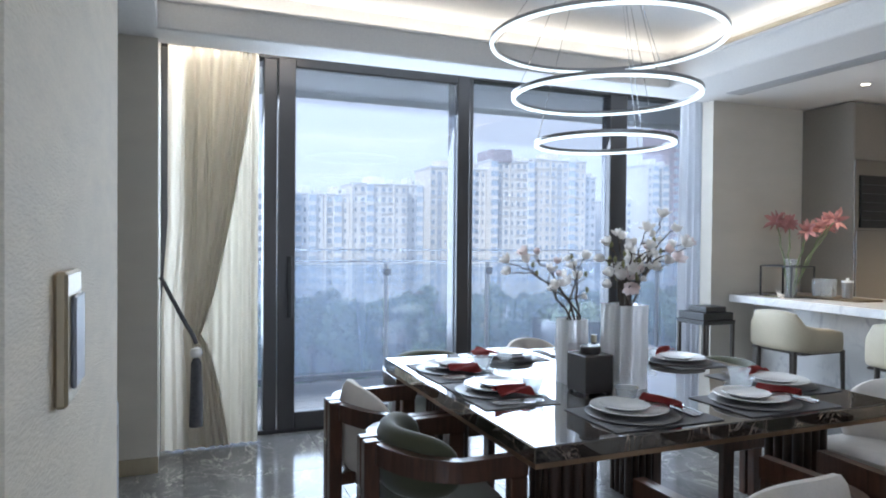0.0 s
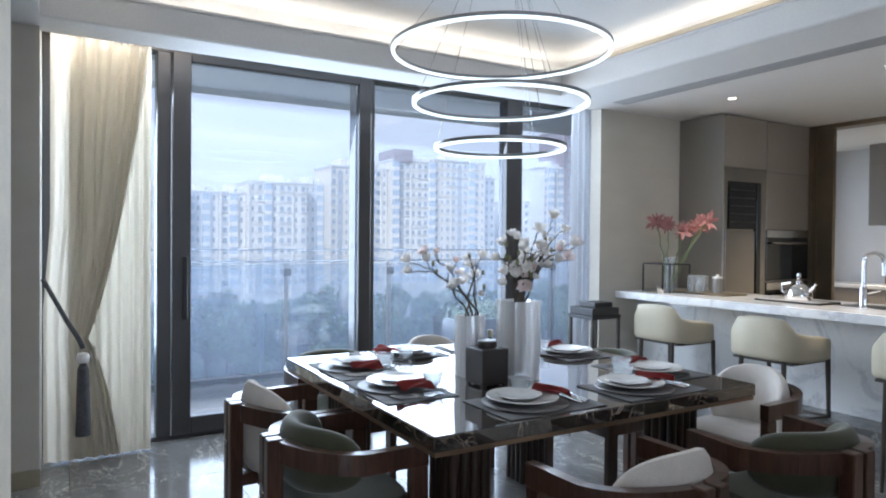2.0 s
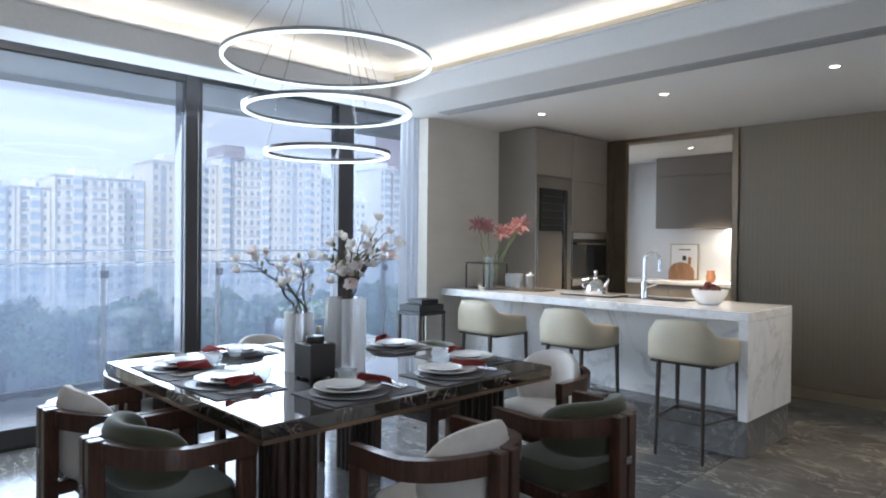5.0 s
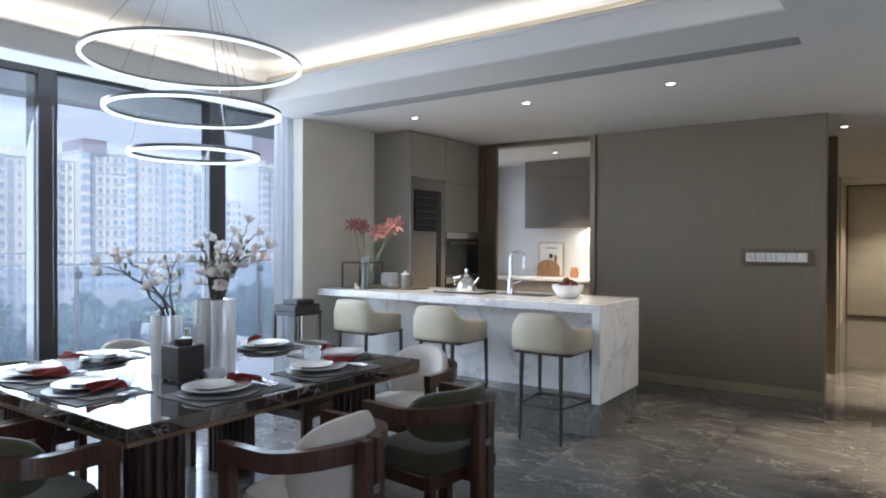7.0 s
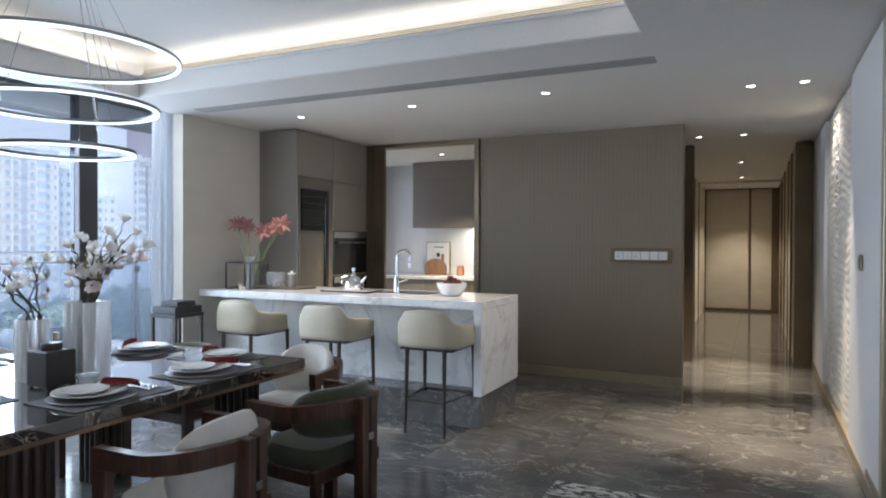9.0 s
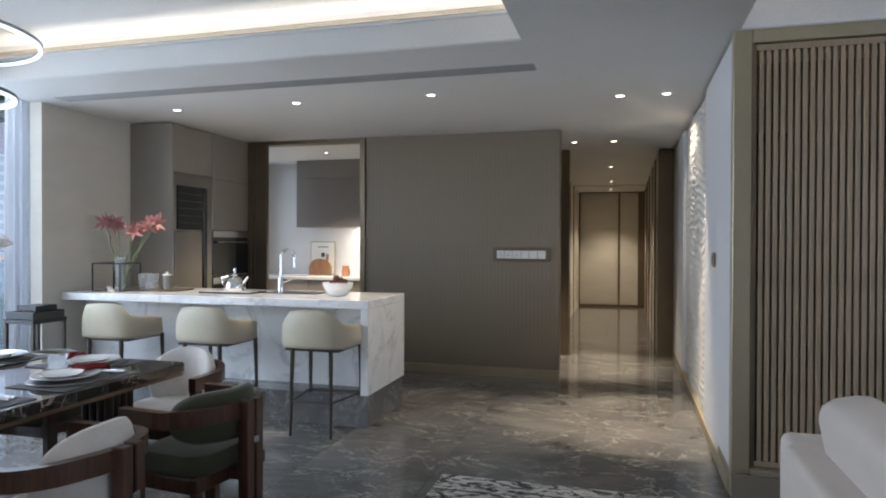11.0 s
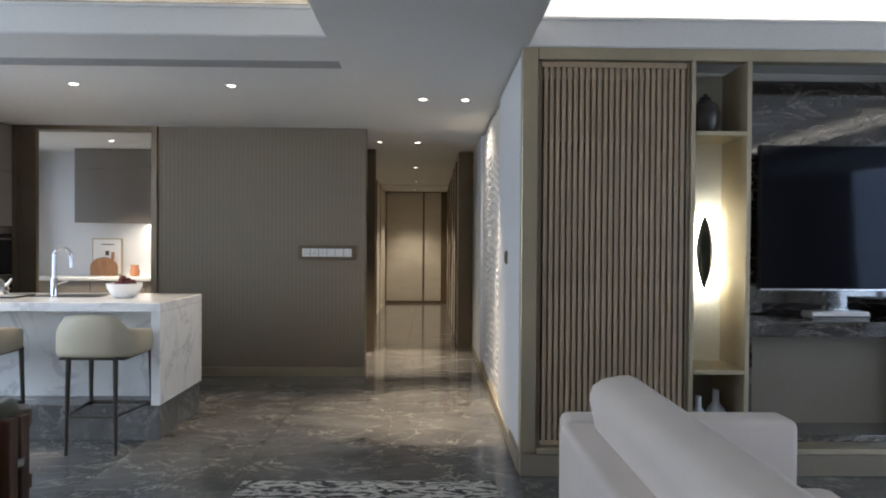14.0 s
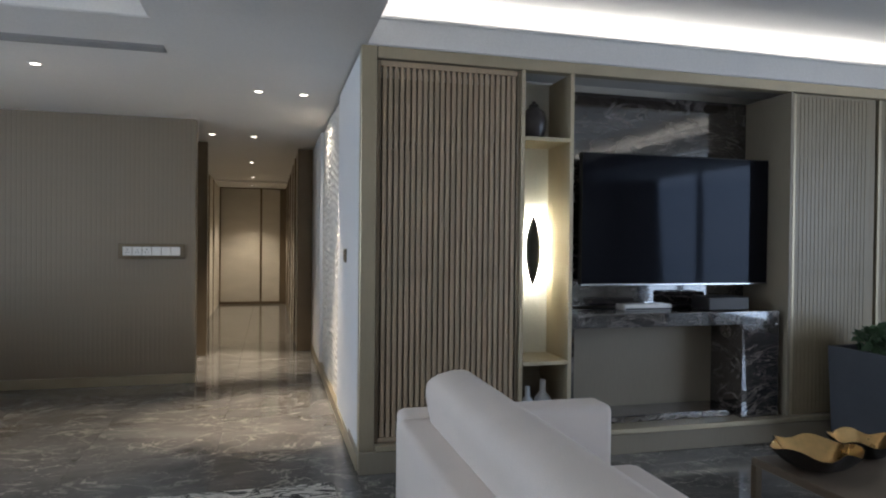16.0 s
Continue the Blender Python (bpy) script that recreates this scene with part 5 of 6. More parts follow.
BARK = plain("grey_brown_twig", (0.085, 0.065, 0.050), 0.75, vary=0.3, scale=40, grain=150, bump=0.3)
PETAL = cloth("ivory_petal", (0.90, 0.87, 0.84), 0.4, rough=0.55, vary=0.04, scale=20, bump=0.0)
PETAL_PINK = cloth("blush_petal", (0.88, 0.77, 0.75), 0.4, rough=0.55, vary=0.1, scale=20, bump=0.0)
BUD = plain("olive_bud", (0.22, 0.21, 0.09), 0.6, vary=0.2)


def bent(p0, p1, sag, seed, n=9):
    rnd = random.Random(seed)
    p0, p1 = Vector(p0), Vector(p1)
    side = (p1 - p0).orthogonal().normalized()
    out = []
    for i in range(n + 1):
        u = i / n
        j = Vector((rnd.gauss(0, 1), rnd.gauss(0, 1), rnd.gauss(0, 1))) * 0.006 * (0 < i < n)
        out.append(p0.lerp(p1, u) + Vector((0, 0, sag * math.sin(math.pi * u))) + side * 0.015 * math.sin(u * 5 + seed) + j)
    return out


def petal_bloom(at, up, size, seed, petals=7, opening=0.5, breadth=0.34):
    """Cupped petals set round an axis."""
    rnd = random.Random(seed)
    b = bmesh.new()
    up = Vector(up).normalized()
    u = up.orthogonal().normalized()
    w = up.cross(u)
    for k in range(petals):
        a = 2 * math.pi * k / petals + rnd.random() * 0.5
        out = u * math.cos(a) + w * math.sin(a)
        side = up.cross(out)
        op = opening * (0.5 + rnd.random())
        rows = []
        for i in range(6):
            v = i / 5
            c = Vector(at) + up * size * (v * (1 - 0.35 * op * v)) + out * size * (0.10 + op * v * v * 0.9 + 0.28 * math.sin(v * 2.6))
            wd = size * breadth * math.sin(math.pi * (0.12 + 0.86 * v)) ** 0.8
            rows.append([b.verts.new(c - side * wd + out * wd * -0.25), b.verts.new(c), b.verts.new(c + side * wd + out * wd * -0.25)])
        for r0, r1 in zip(rows, rows[1:]):
            for j in range(2):
                b.faces.new((r0[j], r0[j + 1], r1[j + 1], r1[j]))
    return b


def magnolia(base, tips, label, seed, neck):
    t = thing("magnolia_branches", base, label, "flowers", "magnolia in the vases")
    rnd = random.Random(seed)
    for i, (tip, bl) in enumerate(tips):
        p0 = (rnd.uniform(-0.015, 0.015), rnd.uniform(-0.015, 0.015), 0.02)
        nk = (rnd.uniform(-0.03, 0.03), rnd.uniform(-0.03, 0.03), neck)
        pts = bent(p0, nk, 0, seed + i, 4)[:-1] + bent(nk, tip, 0.05, seed + i + 50, 9)
        rad = [0.006 - 0.004 * k / (len(pts) - 1) for k in range(len(pts))]
        br = part("twig", tube(pts, rad, 7), BARK, t)
        d = (pts[-1] - pts[-3]).normalized()
        mat = PETAL_PINK if (i * 7 + seed) % 6 == 0 else PETAL
        part("blossom", petal_bloom(tip, d + Vector((0, 0, 0.6)), 0.043 * bl, seed + i, 8, 0.35 + 0.4 * rnd.random()), mat, t, "", True)
        for k in (6, 7, 8, 10):
            if k < len(pts) - 1:
                off = Vector((rnd.gauss(0, 1), rnd.gauss(0, 1), abs(rnd.gauss(0, 1)))).normalized() * 0.05
                q = pts[k] + off
                part("twig", tube([pts[k], pts[k] + off * 0.6, q], [0.003, 0.0025, 0.0015], 6), BARK, t)
                if rnd.random() < 0.72:
                    part("blossom", petal_bloom(q, off + Vector((0, 0, 0.03)), 0.036 * (0.7 + 0.5 * rnd.random()), seed * 3 + i * 5 + k, 7, 0.2 + 0.4 * rnd.random()), mat, t, "", True)
                else:
                    part("bud", lathe([(0, 0), (0.006, 0.006), (0.008, 0.014), (0.004, 0.024), (0, 0.028)], 8, tuple(q)), BUD, t, "", True)


magnolia((2.85, 2.60, TZ + 0.012), [((0.22, 0.04, 0.68), 1), ((0.30, 0.05, 0.50), 1.1), ((0.27, -0.03, 0.56), 1.0), ((0.13, 0.03, 0.62), 0.95), ((0.03, 0.0, 0.55), 1.05), ((-0.04, -0.02, 0.47), 1.0), ((-0.07, 0.02, 0.56), 0.9), ((-0.02, -0.06, 0.40), 1.0), ((0.17, -0.04, 0.49), 0.9), ((0.25, 0.0, 0.62), 0.8), ((0.10, -0.02, 0.55), 0.9), ((0.06, 0.05, 0.49), 0.9), ((-0.10, 0.0, 0.50), 0.8), ((0.32, 0.0, 0.57), 0.8), ((0.0, 0.05, 0.60), 0.8)],
         "white magnolia branches in bloom in the tall vase", 11, 0.32)
magnolia((2.70, 2.75, TZ + 0.012), [((-0.30, 0.0, 0.49), 0.95), ((-0.20, 0.04, 0.52), 0.9), ((0.02, 0.02, 0.46), 1.0), ((0.10, 0.06, 0.50), 0.95), ((-0.32, -0.05, 0.45), 0.8)],
         "white magnolia twigs in the short vase", 23, 0.26)


# ---- on the island ----
def island_things():
    z = IZ + 0.001
    bowl = thing("fruit_bowl", (5.68, 2.14, z), "white footed bowl on the marble island", "bowl")
    part("bowl", lathe([(0, 0), (0.06, 0), (0.085, 0.02), (0.118, 0.07), (0.124, 0.105), (0.118, 0.105), (0.108, 0.07), (0.07, 0.025), (0, 0.018)], 32), PORCELAIN, bowl, "", True)
    rnd = random.Random(4)
    red = plain("dark_red_fruit", (0.13, 0.035, 0.03), 0.4, vary=0.4, scale=20)
    for k in range(13):
        a, r = rnd.random() * 6.28, 0.075 * rnd.random() ** 0.5
        hgt = 0.068 + 0.075 * (1 - r / 0.075) * rnd.random() + 0.02
        fr = thing("fruit", (5.68 + r * math.cos(a), 2.14 + r * math.sin(a), z + hgt), "dark red fruit heaped in the white bowl", "fruit", "fruit in the bowl")
        part("flesh", lathe([(0, -0.028), (0.018, -0.022), (0.029, 0), (0.02, 0.022), (0.004, 0.025), (0, 0.022)], 14), red, fr, "", True)
    tap = thing("kitchen_tap", (5.60, 2.60, z), "chrome swan-neck kitchen tap on the island", "tap")
    part("base", lathe([(0, 0), (0.03, 0), (0.03, 0.01), (0.024, 0.014), (0.024, 0.13), (0.018, 0.14), (0, 0.14)], 22), CHROME, tap, "", True)
    pts = [(0, 0, 0.14), (0, 0, 0.30)] + [(0.02 * k / 10 * 1.0, -0.055 + 0.055 * math.cos(math.pi * k / 10), 0.30 + 0.06 * math.sin(math.pi * k / 10)) for k in range(1, 11)] + [(0.02, -0.11, 0.22)]
    part("spout", tube(pts, 0.013, 12), CHROME, tap, "", True)
    part("lever", tube([(0.0, -0.02, 0.10), (0.02, -0.09, 0.125)], 0.007, 10), CHROME, tap)
    sink = thing("sink", (5.80, 2.58, z), "dark undermount sink rim in the island", "sink")
    part("rim", box(-0.13, -0.24, 0, 0.13, 0.24, 0.003, 0.001), STEEL, sink)
    part("basin", box(-0.115, -0.225, 0.0032, 0.115, 0.225, 0.0042), BLACK_MATT, sink)
    tr = thing("serving_tray", (5.68, 3.09, z), "thin dark tray under the kettle", "tray")
    part("tray", box(-0.13, -0.24, 0, 0.13, 0.24, 0.012, 0.004), BLACK_MATT, tr)
    part("cloth", box(-0.11, -0.22, 0.0125, 0.02, 0.22, 0.016), PORCELAIN, tr)
    k = thing("kettle", (5.72, 3.10, z + 0.017), "polished chrome kettle with a curved handle on the tray", "kettle")
    part("body", lathe([(0, 0), (0.085, 0), (0.092, 0.02), (0.085, 0.06), (0.055, 0.10), (0.028, 0.115), (0, 0.117)], 30), CHROME, k, "", True)
    part("lid_knob", lathe([(0.02, 0.118), (0.024, 0.13), (0.01, 0.145), (0.016, 0.165), (0.012, 0.185), (0, 0.19)], 16), CHROME, k, "", True)
    part("spout", tube([(0, -0.06, 0.05), (0, -0.10, 0.08), (0, -0.125, 0.115)], [0.016, 0.012, 0.009], 10), CHROME, k, "", True)
    part("handle", tube([(0, 0.075, 0.03), (0, 0.125, 0.05), (0, 0.125, 0.10), (0, 0.06, 0.115)], 0.008, 8), CHROME, k, "", True)
    # tray with glasses, jar and wire stand
    t2 = thing("serving_tray", (5.72, 3.90, z), "slim wooden tray with glasses by the wall", "tray")
    part("tray", box(-0.14, -0.30, 0, 0.14, 0.30, 0.012, 0.004), DARK_BRONZE, t2)
    for q in range(4):
        g = thing("tumbler", (5.68 + 0.07 * (q % 2), 3.90 + 0.085 * (q // 2) + 0.02 * (q % 2), z + 0.013), "clear straight glass tumbler on the tray", "glass", "tumblers on the tray")
        part("glass", lathe([(0, 0), (0.032, 0), (0.036, 0.13), (0.034, 0.13), (0.030, 0.008), (0, 0.008)], 22), CLEAR_GLASS, g, "", True)
    j = thing("lidded_jar", (5.72, 3.77, z + 0.013), "grey cylinder jar with a white lid on the tray", "jar")
    part("jar", lathe([(0, 0), (0.034, 0), (0.034, 0.115), (0, 0.115)], 22), plain("grey_metal_jar", (0.32, 0.30, 0.28), 0.4, 0.4), j, "", True)
    part("lid", lathe([(0, 0.116), (0.04, 0.116), (0.04, 0.128), (0.012, 0.132), (0.012, 0.148), (0, 0.15)], 22), PORCELAIN, j, "", True)
    ws = thing("wire_stand", (5.56, 4.15, z), "open black wire cube stand", "stand")
    h = 0.235
    for sx in (-1, 1):
        for sy in (-1, 1):
            part("upright", box(sx * 0.12 - 0.005, sy * 0.14 - 0.005, 0, sx * 0.12 + 0.005, sy * 0.14 + 0.005, h), BLACK_MATT, ws)
    for zz in (0.0, h):
        for s in (-1, 1):
            part("bar", box(-0.115, s * 0.14 - 0.005, zz - (0.005 if zz else 0), 0.115, s * 0.14 + 0.005, zz + 0.005), BLACK_MATT, ws)
            part("bar", box(s * 0.12 - 0.005, -0.135, zz - (0.005 if zz else 0), s * 0.12 + 0.005, 0.135, zz + 0.005), BLACK_MATT, ws)
    sh = thing("white_bloom", (5.40, 4.09, z), "loose white blossom lying on the island", "flower")
    part("petals", petal_bloom((0, 0, 0.004), (0.3, -0.6, 0.8), 0.05, 77, 8, 0.8), PETAL, sh, "", True)
    part("stem", tube([(0, 0, 0.006), (-0.05, 0.08, 0.006)], 0.003, 6), BUD, sh)
    v = thing("flower_vase", (5.57, 4.12, z), "clear glass vase inside the wire stand", "vase")
    part("glass", lathe([(0, 0), (0.04, 0), (0.042, 0.24), (0.052, 0.29), (0.049, 0.29), (0.039, 0.24), (0.037, 0.01), (0, 0.01)], 24), CLEAR_GLASS, v, "", True)
    lily = cloth("coral_pink_petal", (0.48, 0.23, 0.22), 0.25, rough=0.55, vary=0.25, scale=18, bump=0.0)
    stem = plain("pale_green_stem", (0.20, 0.25, 0.12), 0.6, vary=0.15)
    fl = thing("amaryllis_bunch", (5.57, 4.12, z + 0.012), "coral pink amaryllis on tall green stems in the glass vase", "flowers")
    for q, (dx, dy, dz) in enumerate(((-0.05, 0.10, 0.57), (-0.02, 0.02, 0.55), (0.0, -0.14, 0.50), (0.02, -0.34, 0.57), (0.04, -0.26, 0.53))):
        pts = bent((0.01 * q - 0.015, 0, 0.01), (dx, dy, dz), 0.03, 90 + q, 8)
        part("stem", tube(pts, 0.006, 7), stem, fl)
        for a in range(4):
            ang = a * 2 * math.pi / 4 + q
            out = Vector((math.cos(ang), math.sin(ang), 0.25))
            part("blossom", petal_bloom((dx, dy, dz), out, 0.075, 300 + q * 9 + a, 6, 0.85, 0.20), lily, fl, "", True)


island_things()


# ---- pedestal by the window ----
def pedestal():
    t = thing("side_table", (4.82, 4.22, 0), "tall dark wooden side table by the window", "side table")
    part("top", box(-0.15, -0.14, 0.735, 0.15, 0.14, 0.765, 0.003), BLACK_MATT, t)
    for sx in (-1, 1):
        for sy in (-1, 1):
            part("leg", box(sx * 0.135 - 0.012, sy * 0.125 - 0.012, 0, sx * 0.135 + 0.012, sy * 0.125 + 0.012, 0.7345, 0.002), STOOL_METAL, t)
    for s in (-1, 1):
        part("stretcher", box(-0.122, s * 0.125 - 0.008, 0.10, 0.122, s * 0.125 + 0.008, 0.116), STOOL_METAL, t)
    b = thing("storage_box", (4.82, 4.22, 0.766), "flat black lacquer box on the side table", "box")
    part("box", box(-0.14, -0.13, 0, 0.14, 0.13, 0.055, 0.004), BLACK_MATT, b)
    part("lid", box(-0.08, -0.09, 0.0555, 0.11, 0.09, 0.095, 0.004), BLACK_MATT, b)


pedestal()

# ---- outside ----
GRASS = plain("far_ground", (0.14, 0.155, 0.14), 0.95, vary=0.35, scale=0.04, grain=0.6, bump=0.0)
structure("ground", box(-1500, 20, -26.5, 1500, 3000, -26), GRASS, "green park ground far below the balcony")
structure("ground_south", box(-1500, -3000, -26.5, 1500, 19.9, -26.004), GRASS)
ASPHALT = plain("pale_asphalt", (0.22, 0.225, 0.235), 0.85, vary=0.12, scale=0.2, grain=2.0, bump=0.0)
structure("road", box(-40, 62, -25.99, 110, 88, -25.95), ASPHALT, "pale car park below the balcony")
PAINTS = [plain("car_paint_" + n, c, 0.3, 0.3, vary=0.04) for n, c in (("white", (0.75, 0.76, 0.78)), ("silver", (0.45, 0.46, 0.48)), ("dark", (0.06, 0.06, 0.07)), ("blue", (0.10, 0.14, 0.24)))]
TYRE = plain("tyre_rubber", (0.02, 0.02, 0.02), 0.8)


def car(paint):
    t = thing("car", (0, 0, 0), "parked car in the car park below", "car", "parked cars")
    prof = [(-2.2, 0.35), (-2.2, 0.8), (-1.5, 0.9), (-0.9, 1.4), (0.7, 1.42), (1.4, 0.95), (2.15, 0.8), (2.2, 0.35)]
    part("body", loft([[(x, -0.85, z) for x, z in prof], [(x, 0.85, z) for x, z in prof]]), paint, t)
    part("windscreen", box(-1.35, -0.86, 0.95, 1.2, 0.86, 1.3, 0.05), BLACK_GLOSS, t)
    for x in (-1.35, 1.35):
        for y in (-0.8, 0.8):
            b = lathe([(0, -0.1), (0.33, -0.1), (0.33, 0.1), (0, 0.1)], 14)
            b.transform(pose(x, y, 0.33, 90, 0, 0))
            part("wheel", b, TYRE, t)
    return t


protos = [car(p) for p in PAINTS]
rnd = random.Random(9)
placed = set()
for row, yy in enumerate((66, 72, 80)):
    for k in range(15):
        if rnd.random() < 0.35:
            continue
        p = rnd.choice(protos)
        m = pose(2 + k * 3.0 + rnd.uniform(-0.2, 0.2), yy, -25.94, 0, 0, 90)
        if p in placed:
            copy_thing(p, m)
        else:
            p.matrix_basis = m
            placed.add(p)
for i, p in enumerate(protos):
    if p not in placed:
        p.matrix_basis = pose(50 + i * 3, 66, -25.94, 0, 0, 90)

TREE_LEAF = plain("tree_foliage", (0.10, 0.17, 0.10), 0.8, vary=0.4, scale=0.5, bump=0.0)
TRUNK = plain("tree_bark", (0.09, 0.07, 0.055), 0.9, vary=0.2)


def tree(seed):
    t = thing("tree", (0, 0, 0), "leafy green park tree seen from above", "tree", "park trees")
    rr = random.Random(seed)
    part("trunk", tube([(0, 0, 0), (0.1, 0.1, 3), (0.3, 0.0, 6)], [0.3, 0.22, 0.12], 8), TRUNK, t)
    for k in range(4):
        a = k * 1.6 + rr.random()
        part("limb", tube([(0.1, 0.1, 3 + 0.4 * k), (1.2 * math.cos(a), 1.2 * math.sin(a), 5.2 + 0.4 * k), (2.3 * math.cos(a), 2.3 * math.sin(a), 6.4 + 0.4 * k)], [0.13, 0.09, 0.04], 6), TRUNK, t)
    b = bmesh.new()
    for k in range(9):
        a, r = rr.random() * 6.28, 2.4 * rr.random() ** 0.6
        leaf_cloud(150, (r * math.cos(a), r * math.sin(a), 5.6 + 3.6 * rr.random()), (1.7, 1.7, 1.2), 0.42, seed * 20 + k, b)
    part("crown", b, TREE_LEAF, t)
    return t


kinds = [tree(s) for s in (1, 2, 3)]
spots = []
for k in range(210):
    yy = rnd.uniform(92, 178) if k % 5 else rnd.uniform(48, 60)
    spots.append((rnd.uniform(0.05 * yy, 0.95 * yy + 10) - 10, yy))
for k, (xx, yy) in enumerate(spots):
    s = rnd.uniform(0.85, 1.55)
    m = pose(xx, yy, -26.0, 0, 0, rnd.uniform(0, 360))
    if k < 3:
        kinds[k].scale = (s, s, s)
        kinds[k].matrix_basis = m @ Matrix.Diagonal((s, s, s, 1))
    else:
        copy_thing(kinds[k % 3], m)

FACADE = plain("cream_render_facade", (0.80, 0.79, 0.77), 0.85, vary=0.05, scale=0.08, grain=1.0, bump=0.0)
FACADE_COOL = plain("pale_grey_facade", (0.70, 0.73, 0.77), 0.85, vary=0.05, scale=0.08, grain=1.0, bump=0.0)
BRICK_RED = plain("dull_mauve_cladding", (0.37, 0.33, 0.37), 0.85, vary=0.08, scale=0.1, grain=1.0, bump=0.0)
PURPLE = plain("mauve_brick_facade", (0.42, 0.40, 0.48), 0.85, vary=0.08, scale=0.1, grain=1.0, bump=0.0)
FAR_GLASS = plain("blue_grey_glazing", (0.36, 0.42, 0.50), 0.15, vary=0.2, scale=0.3, bump=0.0)
BAY_GLASS = plain("pale_blue_glazing", (0.50, 0.60, 0.74), 0.2, vary=0.15, scale=0.3, bump=0.0)

SHARED = {}


def piece(name, key, make, material, parent, at, scale=(1, 1, 1)):
    """A repeat that shares one mesh."""
    if key not in SHARED:
        o = part(name, make(), material, parent)
        SHARED[key] = o.data
    else:
        o = new(name, SHARED[key])
        o.parent = parent
    o.location, o.scale = at, scale
    return o


STOREY = 2.95


def apartment(x0, x1, top, y, columns, mat, label, crown=0.0, lowest=4):
    """A tower block; columns: 'w' window, 'n' narrow window, 'b' glazed balcony, '|' strip of recess shade, '.' blank.
    """
    t = thing("apartment_building", (x0, y, -26), label, "building", "apartment towers")
    h, w = top + 26, x1 - x0
    part("wall", box(0, 0, 0, w, 14, h), mat, t)
    part("roof", box(-0.3, -0.3, h, w + 0.3, 14.2, h + 0.5), FACADE_COOL, t)
    pitch = w / len(columns)
    floors = int(h / STOREY)
    rest = h - floors * STOREY
    # stair cores and parapet steps on the roof
    part("roof_core", box(w * 0.30, 2, h + 0.5, w * 0.30 + min(5, w * 0.3), 8, h + 2.6), mat, t)
    part("roof_core", box(w * 0.72, 1, h + 0.5, w * 0.72 + min(3, w * 0.2), 6, h + 1.7), FACADE_COOL, t)
    if crown:
        part("penthouse", box(0.3, -0.5, h - 0.4, w * 0.46, 11, h + crown), BRICK_RED, t, "dull mauve rooftop storey")
    # string courses
    for f in range(lowest, floors, 3):
        part("cornice", box(-0.1, -0.16, f * STOREY + rest, w + 0.1, -0.002, f * STOREY + rest + 0.22), mat, t)
    for ci, kind in enumerate(columns):
        cx = (ci + 0.5) * pitch
        k = min(1.0, pitch / 2.6)
        if kind == "|":
            # flat grey strip whose colour stands in for the shade of a recess
            part("recess_shade", box(cx - pitch * 0.4, -0.03, 0, cx + pitch * 0.4, -0.001, h - 1.2), FAR_SHADE, t)
        if kind in "wn" and ci % 3 == 0:
            part("pilaster", box(cx - pitch * 0.55, -0.5, 0, cx - pitch * 0.42, -0.002, h), mat, t)
        for f in range(lowest, floors):
            z = f * STOREY + rest + 0.85
            if kind == "w":
                piece("window", "w", lambda: box(-0.72, -0.05, 0, 0.72, -0.001, 1.45), FAR_GLASS, t, (cx, 0, z), (k, 1, 1))
                piece("ledge", "l" + mat.name, lambda: box(-0.85, -0.45, -0.16, 0.85, -0.001, -0.02), mat, t, (cx, 0, z), (k, 1, 1))
            elif kind == "n":
                piece("window", "n", lambda: box(-0.36, -0.05, 0, 0.36, -0.001, 1.3), FAR_GLASS, t, (cx, 0, z), (k, 1, 1))
            elif kind == "|":
                piece("window", "r", lambda: box(-0.5, -0.08, 0, 0.5, -0.032, 1.2), FAR_GLASS, t, (cx, 0, z), (k, 1, 1))
            elif kind == "b":
                piece("balcony", "p" + mat.name, lambda: box(-1.25, -1.0, 0, 1.25, -0.001, 1.15), mat, t, (cx, 0, z - 1.0), (k, 1, 1))
                piece("glazing", "g", lambda: box(-1.2, -0.92, 1.16, 1.2, -0.001, STOREY - 0.02), BAY_GLASS, t, (cx, 0, z - 1.0), (k, 1, 1))
    return t


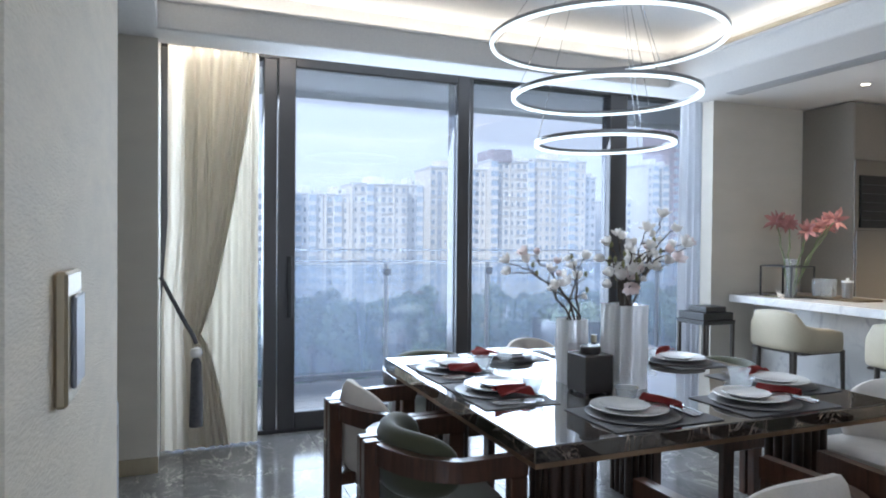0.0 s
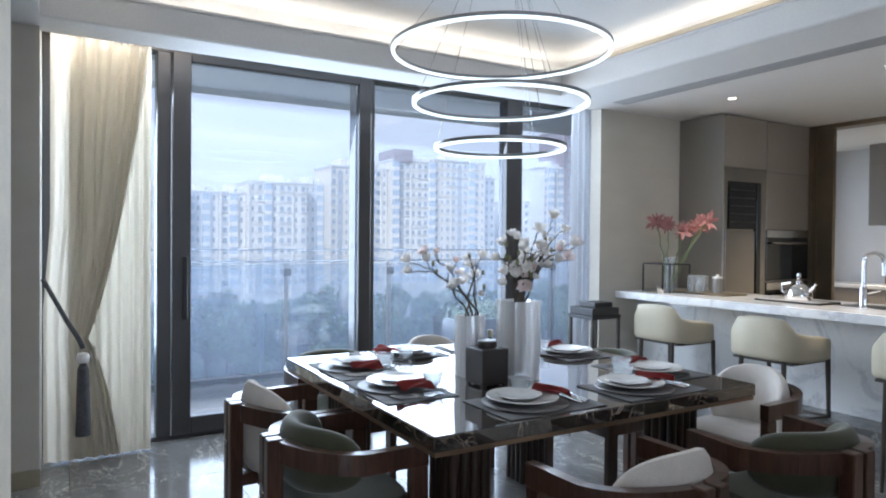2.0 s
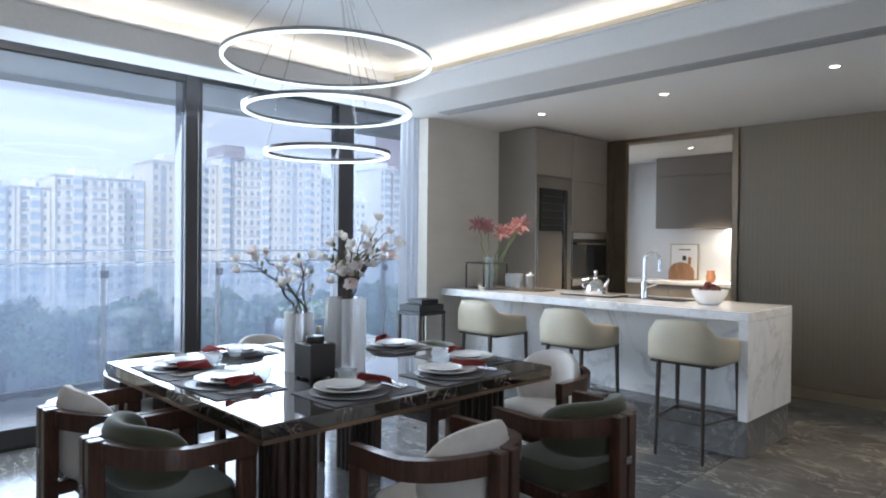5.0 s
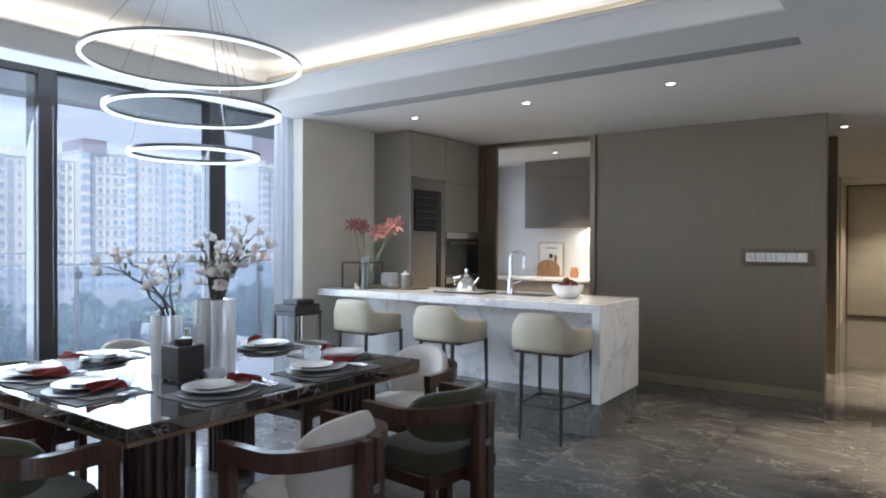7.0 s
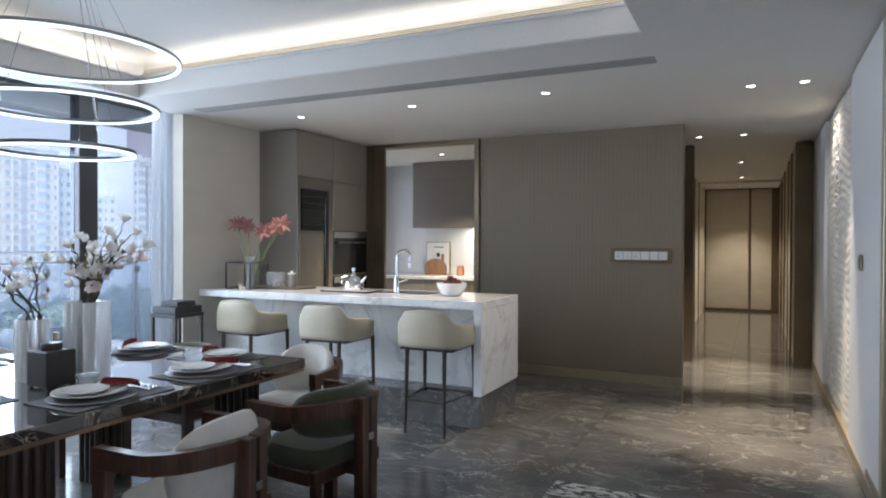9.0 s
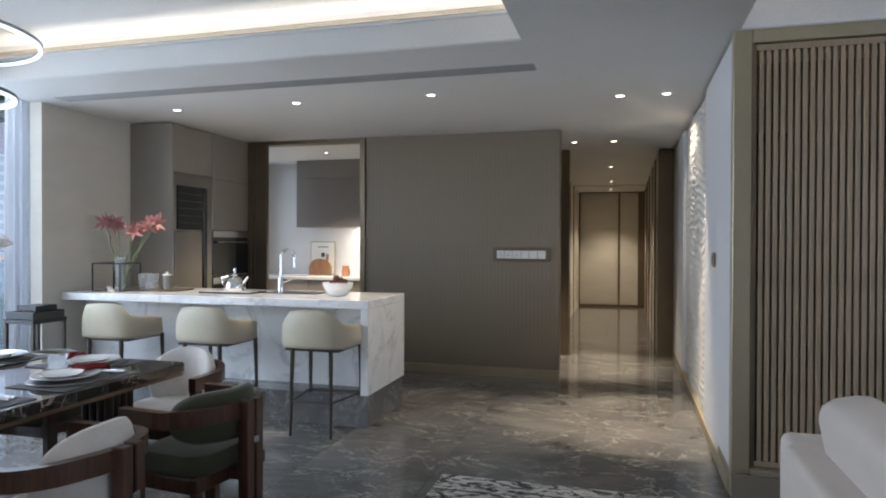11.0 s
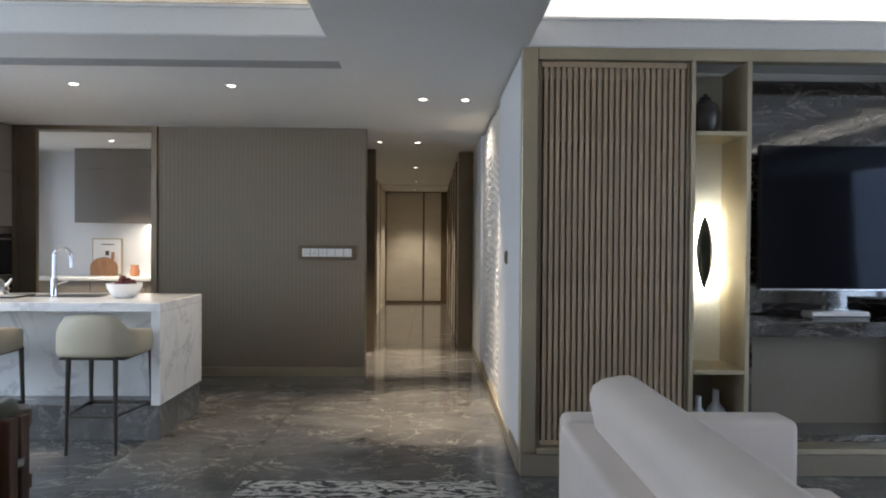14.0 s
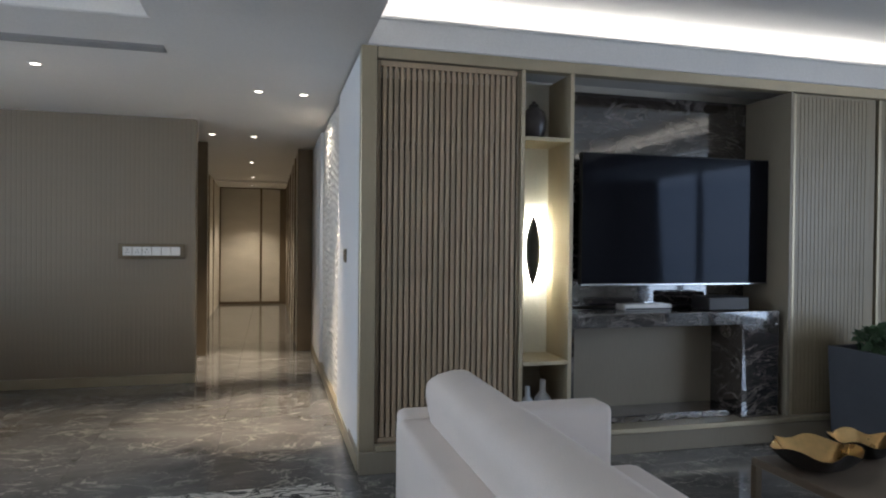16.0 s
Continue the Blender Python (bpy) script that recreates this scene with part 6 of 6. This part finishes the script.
FAR_SHADE = plain("recess_shade_grey", (0.42, 0.44, 0.48), 0.85, vary=0.06, scale=0.1, grain=1.0, bump=0.0)
BEIGE_FACADE = plain("warm_cream_facade", (0.74, 0.71, 0.66), 0.85, vary=0.05, scale=0.08, grain=1.0, bump=0.0)
apartment(12.0, 30.6, 14.2, 186, "wbnwnbw", FACADE, "pale apartment tower with rows of windows")
apartment(31.0, 39.4, 14.0, 190, "bnbn", FACADE_COOL, "pale grey apartment tower with glazed balconies")
apartment(39.6, 46.3, 13.8, 187, "wbn", FACADE, "slim pale apartment tower with glazed balconies")
apartment(46.5, 63.0, 17.0, 184, "nwbnwwnw", FACADE, "cream apartment tower with rows of windows")
apartment(63.2, 69.3, 17.4, 188, "wnb", FACADE_COOL, "slim grey apartment tower among others")
apartment(69.5, 81.4, 22.6, 182, "w|nwbn", BEIGE_FACADE, "tall warm cream apartment tower with painted recess shade")
apartment(81.6, 89.6, 23.0, 186, "nbwn", FACADE, "tall cream apartment tower with glazed balconies")
apartment(89.9, 104.8, 25.8, 183, "b|wnwwb", FACADE, "tall cream apartment tower with a mauve top storey", 3.6)
apartment(104.9, 125.0, 27.0, 184, "wnww|wbwn", BEIGE_FACADE, "tall warm cream apartment tower with many windows")
apartment(125.3, 131.7, 22.5, 188, "bnw", FACADE_COOL, "slim grey apartment tower with glazed balconies")
apartment(143.0, 152.0, 15.5, 192, "wnwn", FACADE_COOL, "distant pale grey apartment tower")
apartment(150.0, 158.6, 27.5, 184, "nb|b", FACADE_COOL, "grey apartment tower with blue balconies")
apartment(159.0, 182.0, 41.5, 184, "nb|wb|nb|w", PURPLE, "tall mauve brick apartment tower with blue balconies")

# ---- floor tiles ----
T = 0.80
tile_mesh = None
cells = [(i, j) for i in range(0, 12) for j in range(-6, 7)] + [(i, j) for i in range(12, 20) for j in (-1, 0, 1)]
for i, j in cells:
    if tile_mesh is None:
        o = link("tile", box(0.001, 0.001, -0.0055, T - 0.001, T - 0.001, 0.0, 0.0008), FLOOR, floor)
        tile_mesh = o.data
    else:
        o = new("tile", tile_mesh)
        o.parent = floor
    o.location = (-0.4 + i * T, -0.59 + j * T, 0)
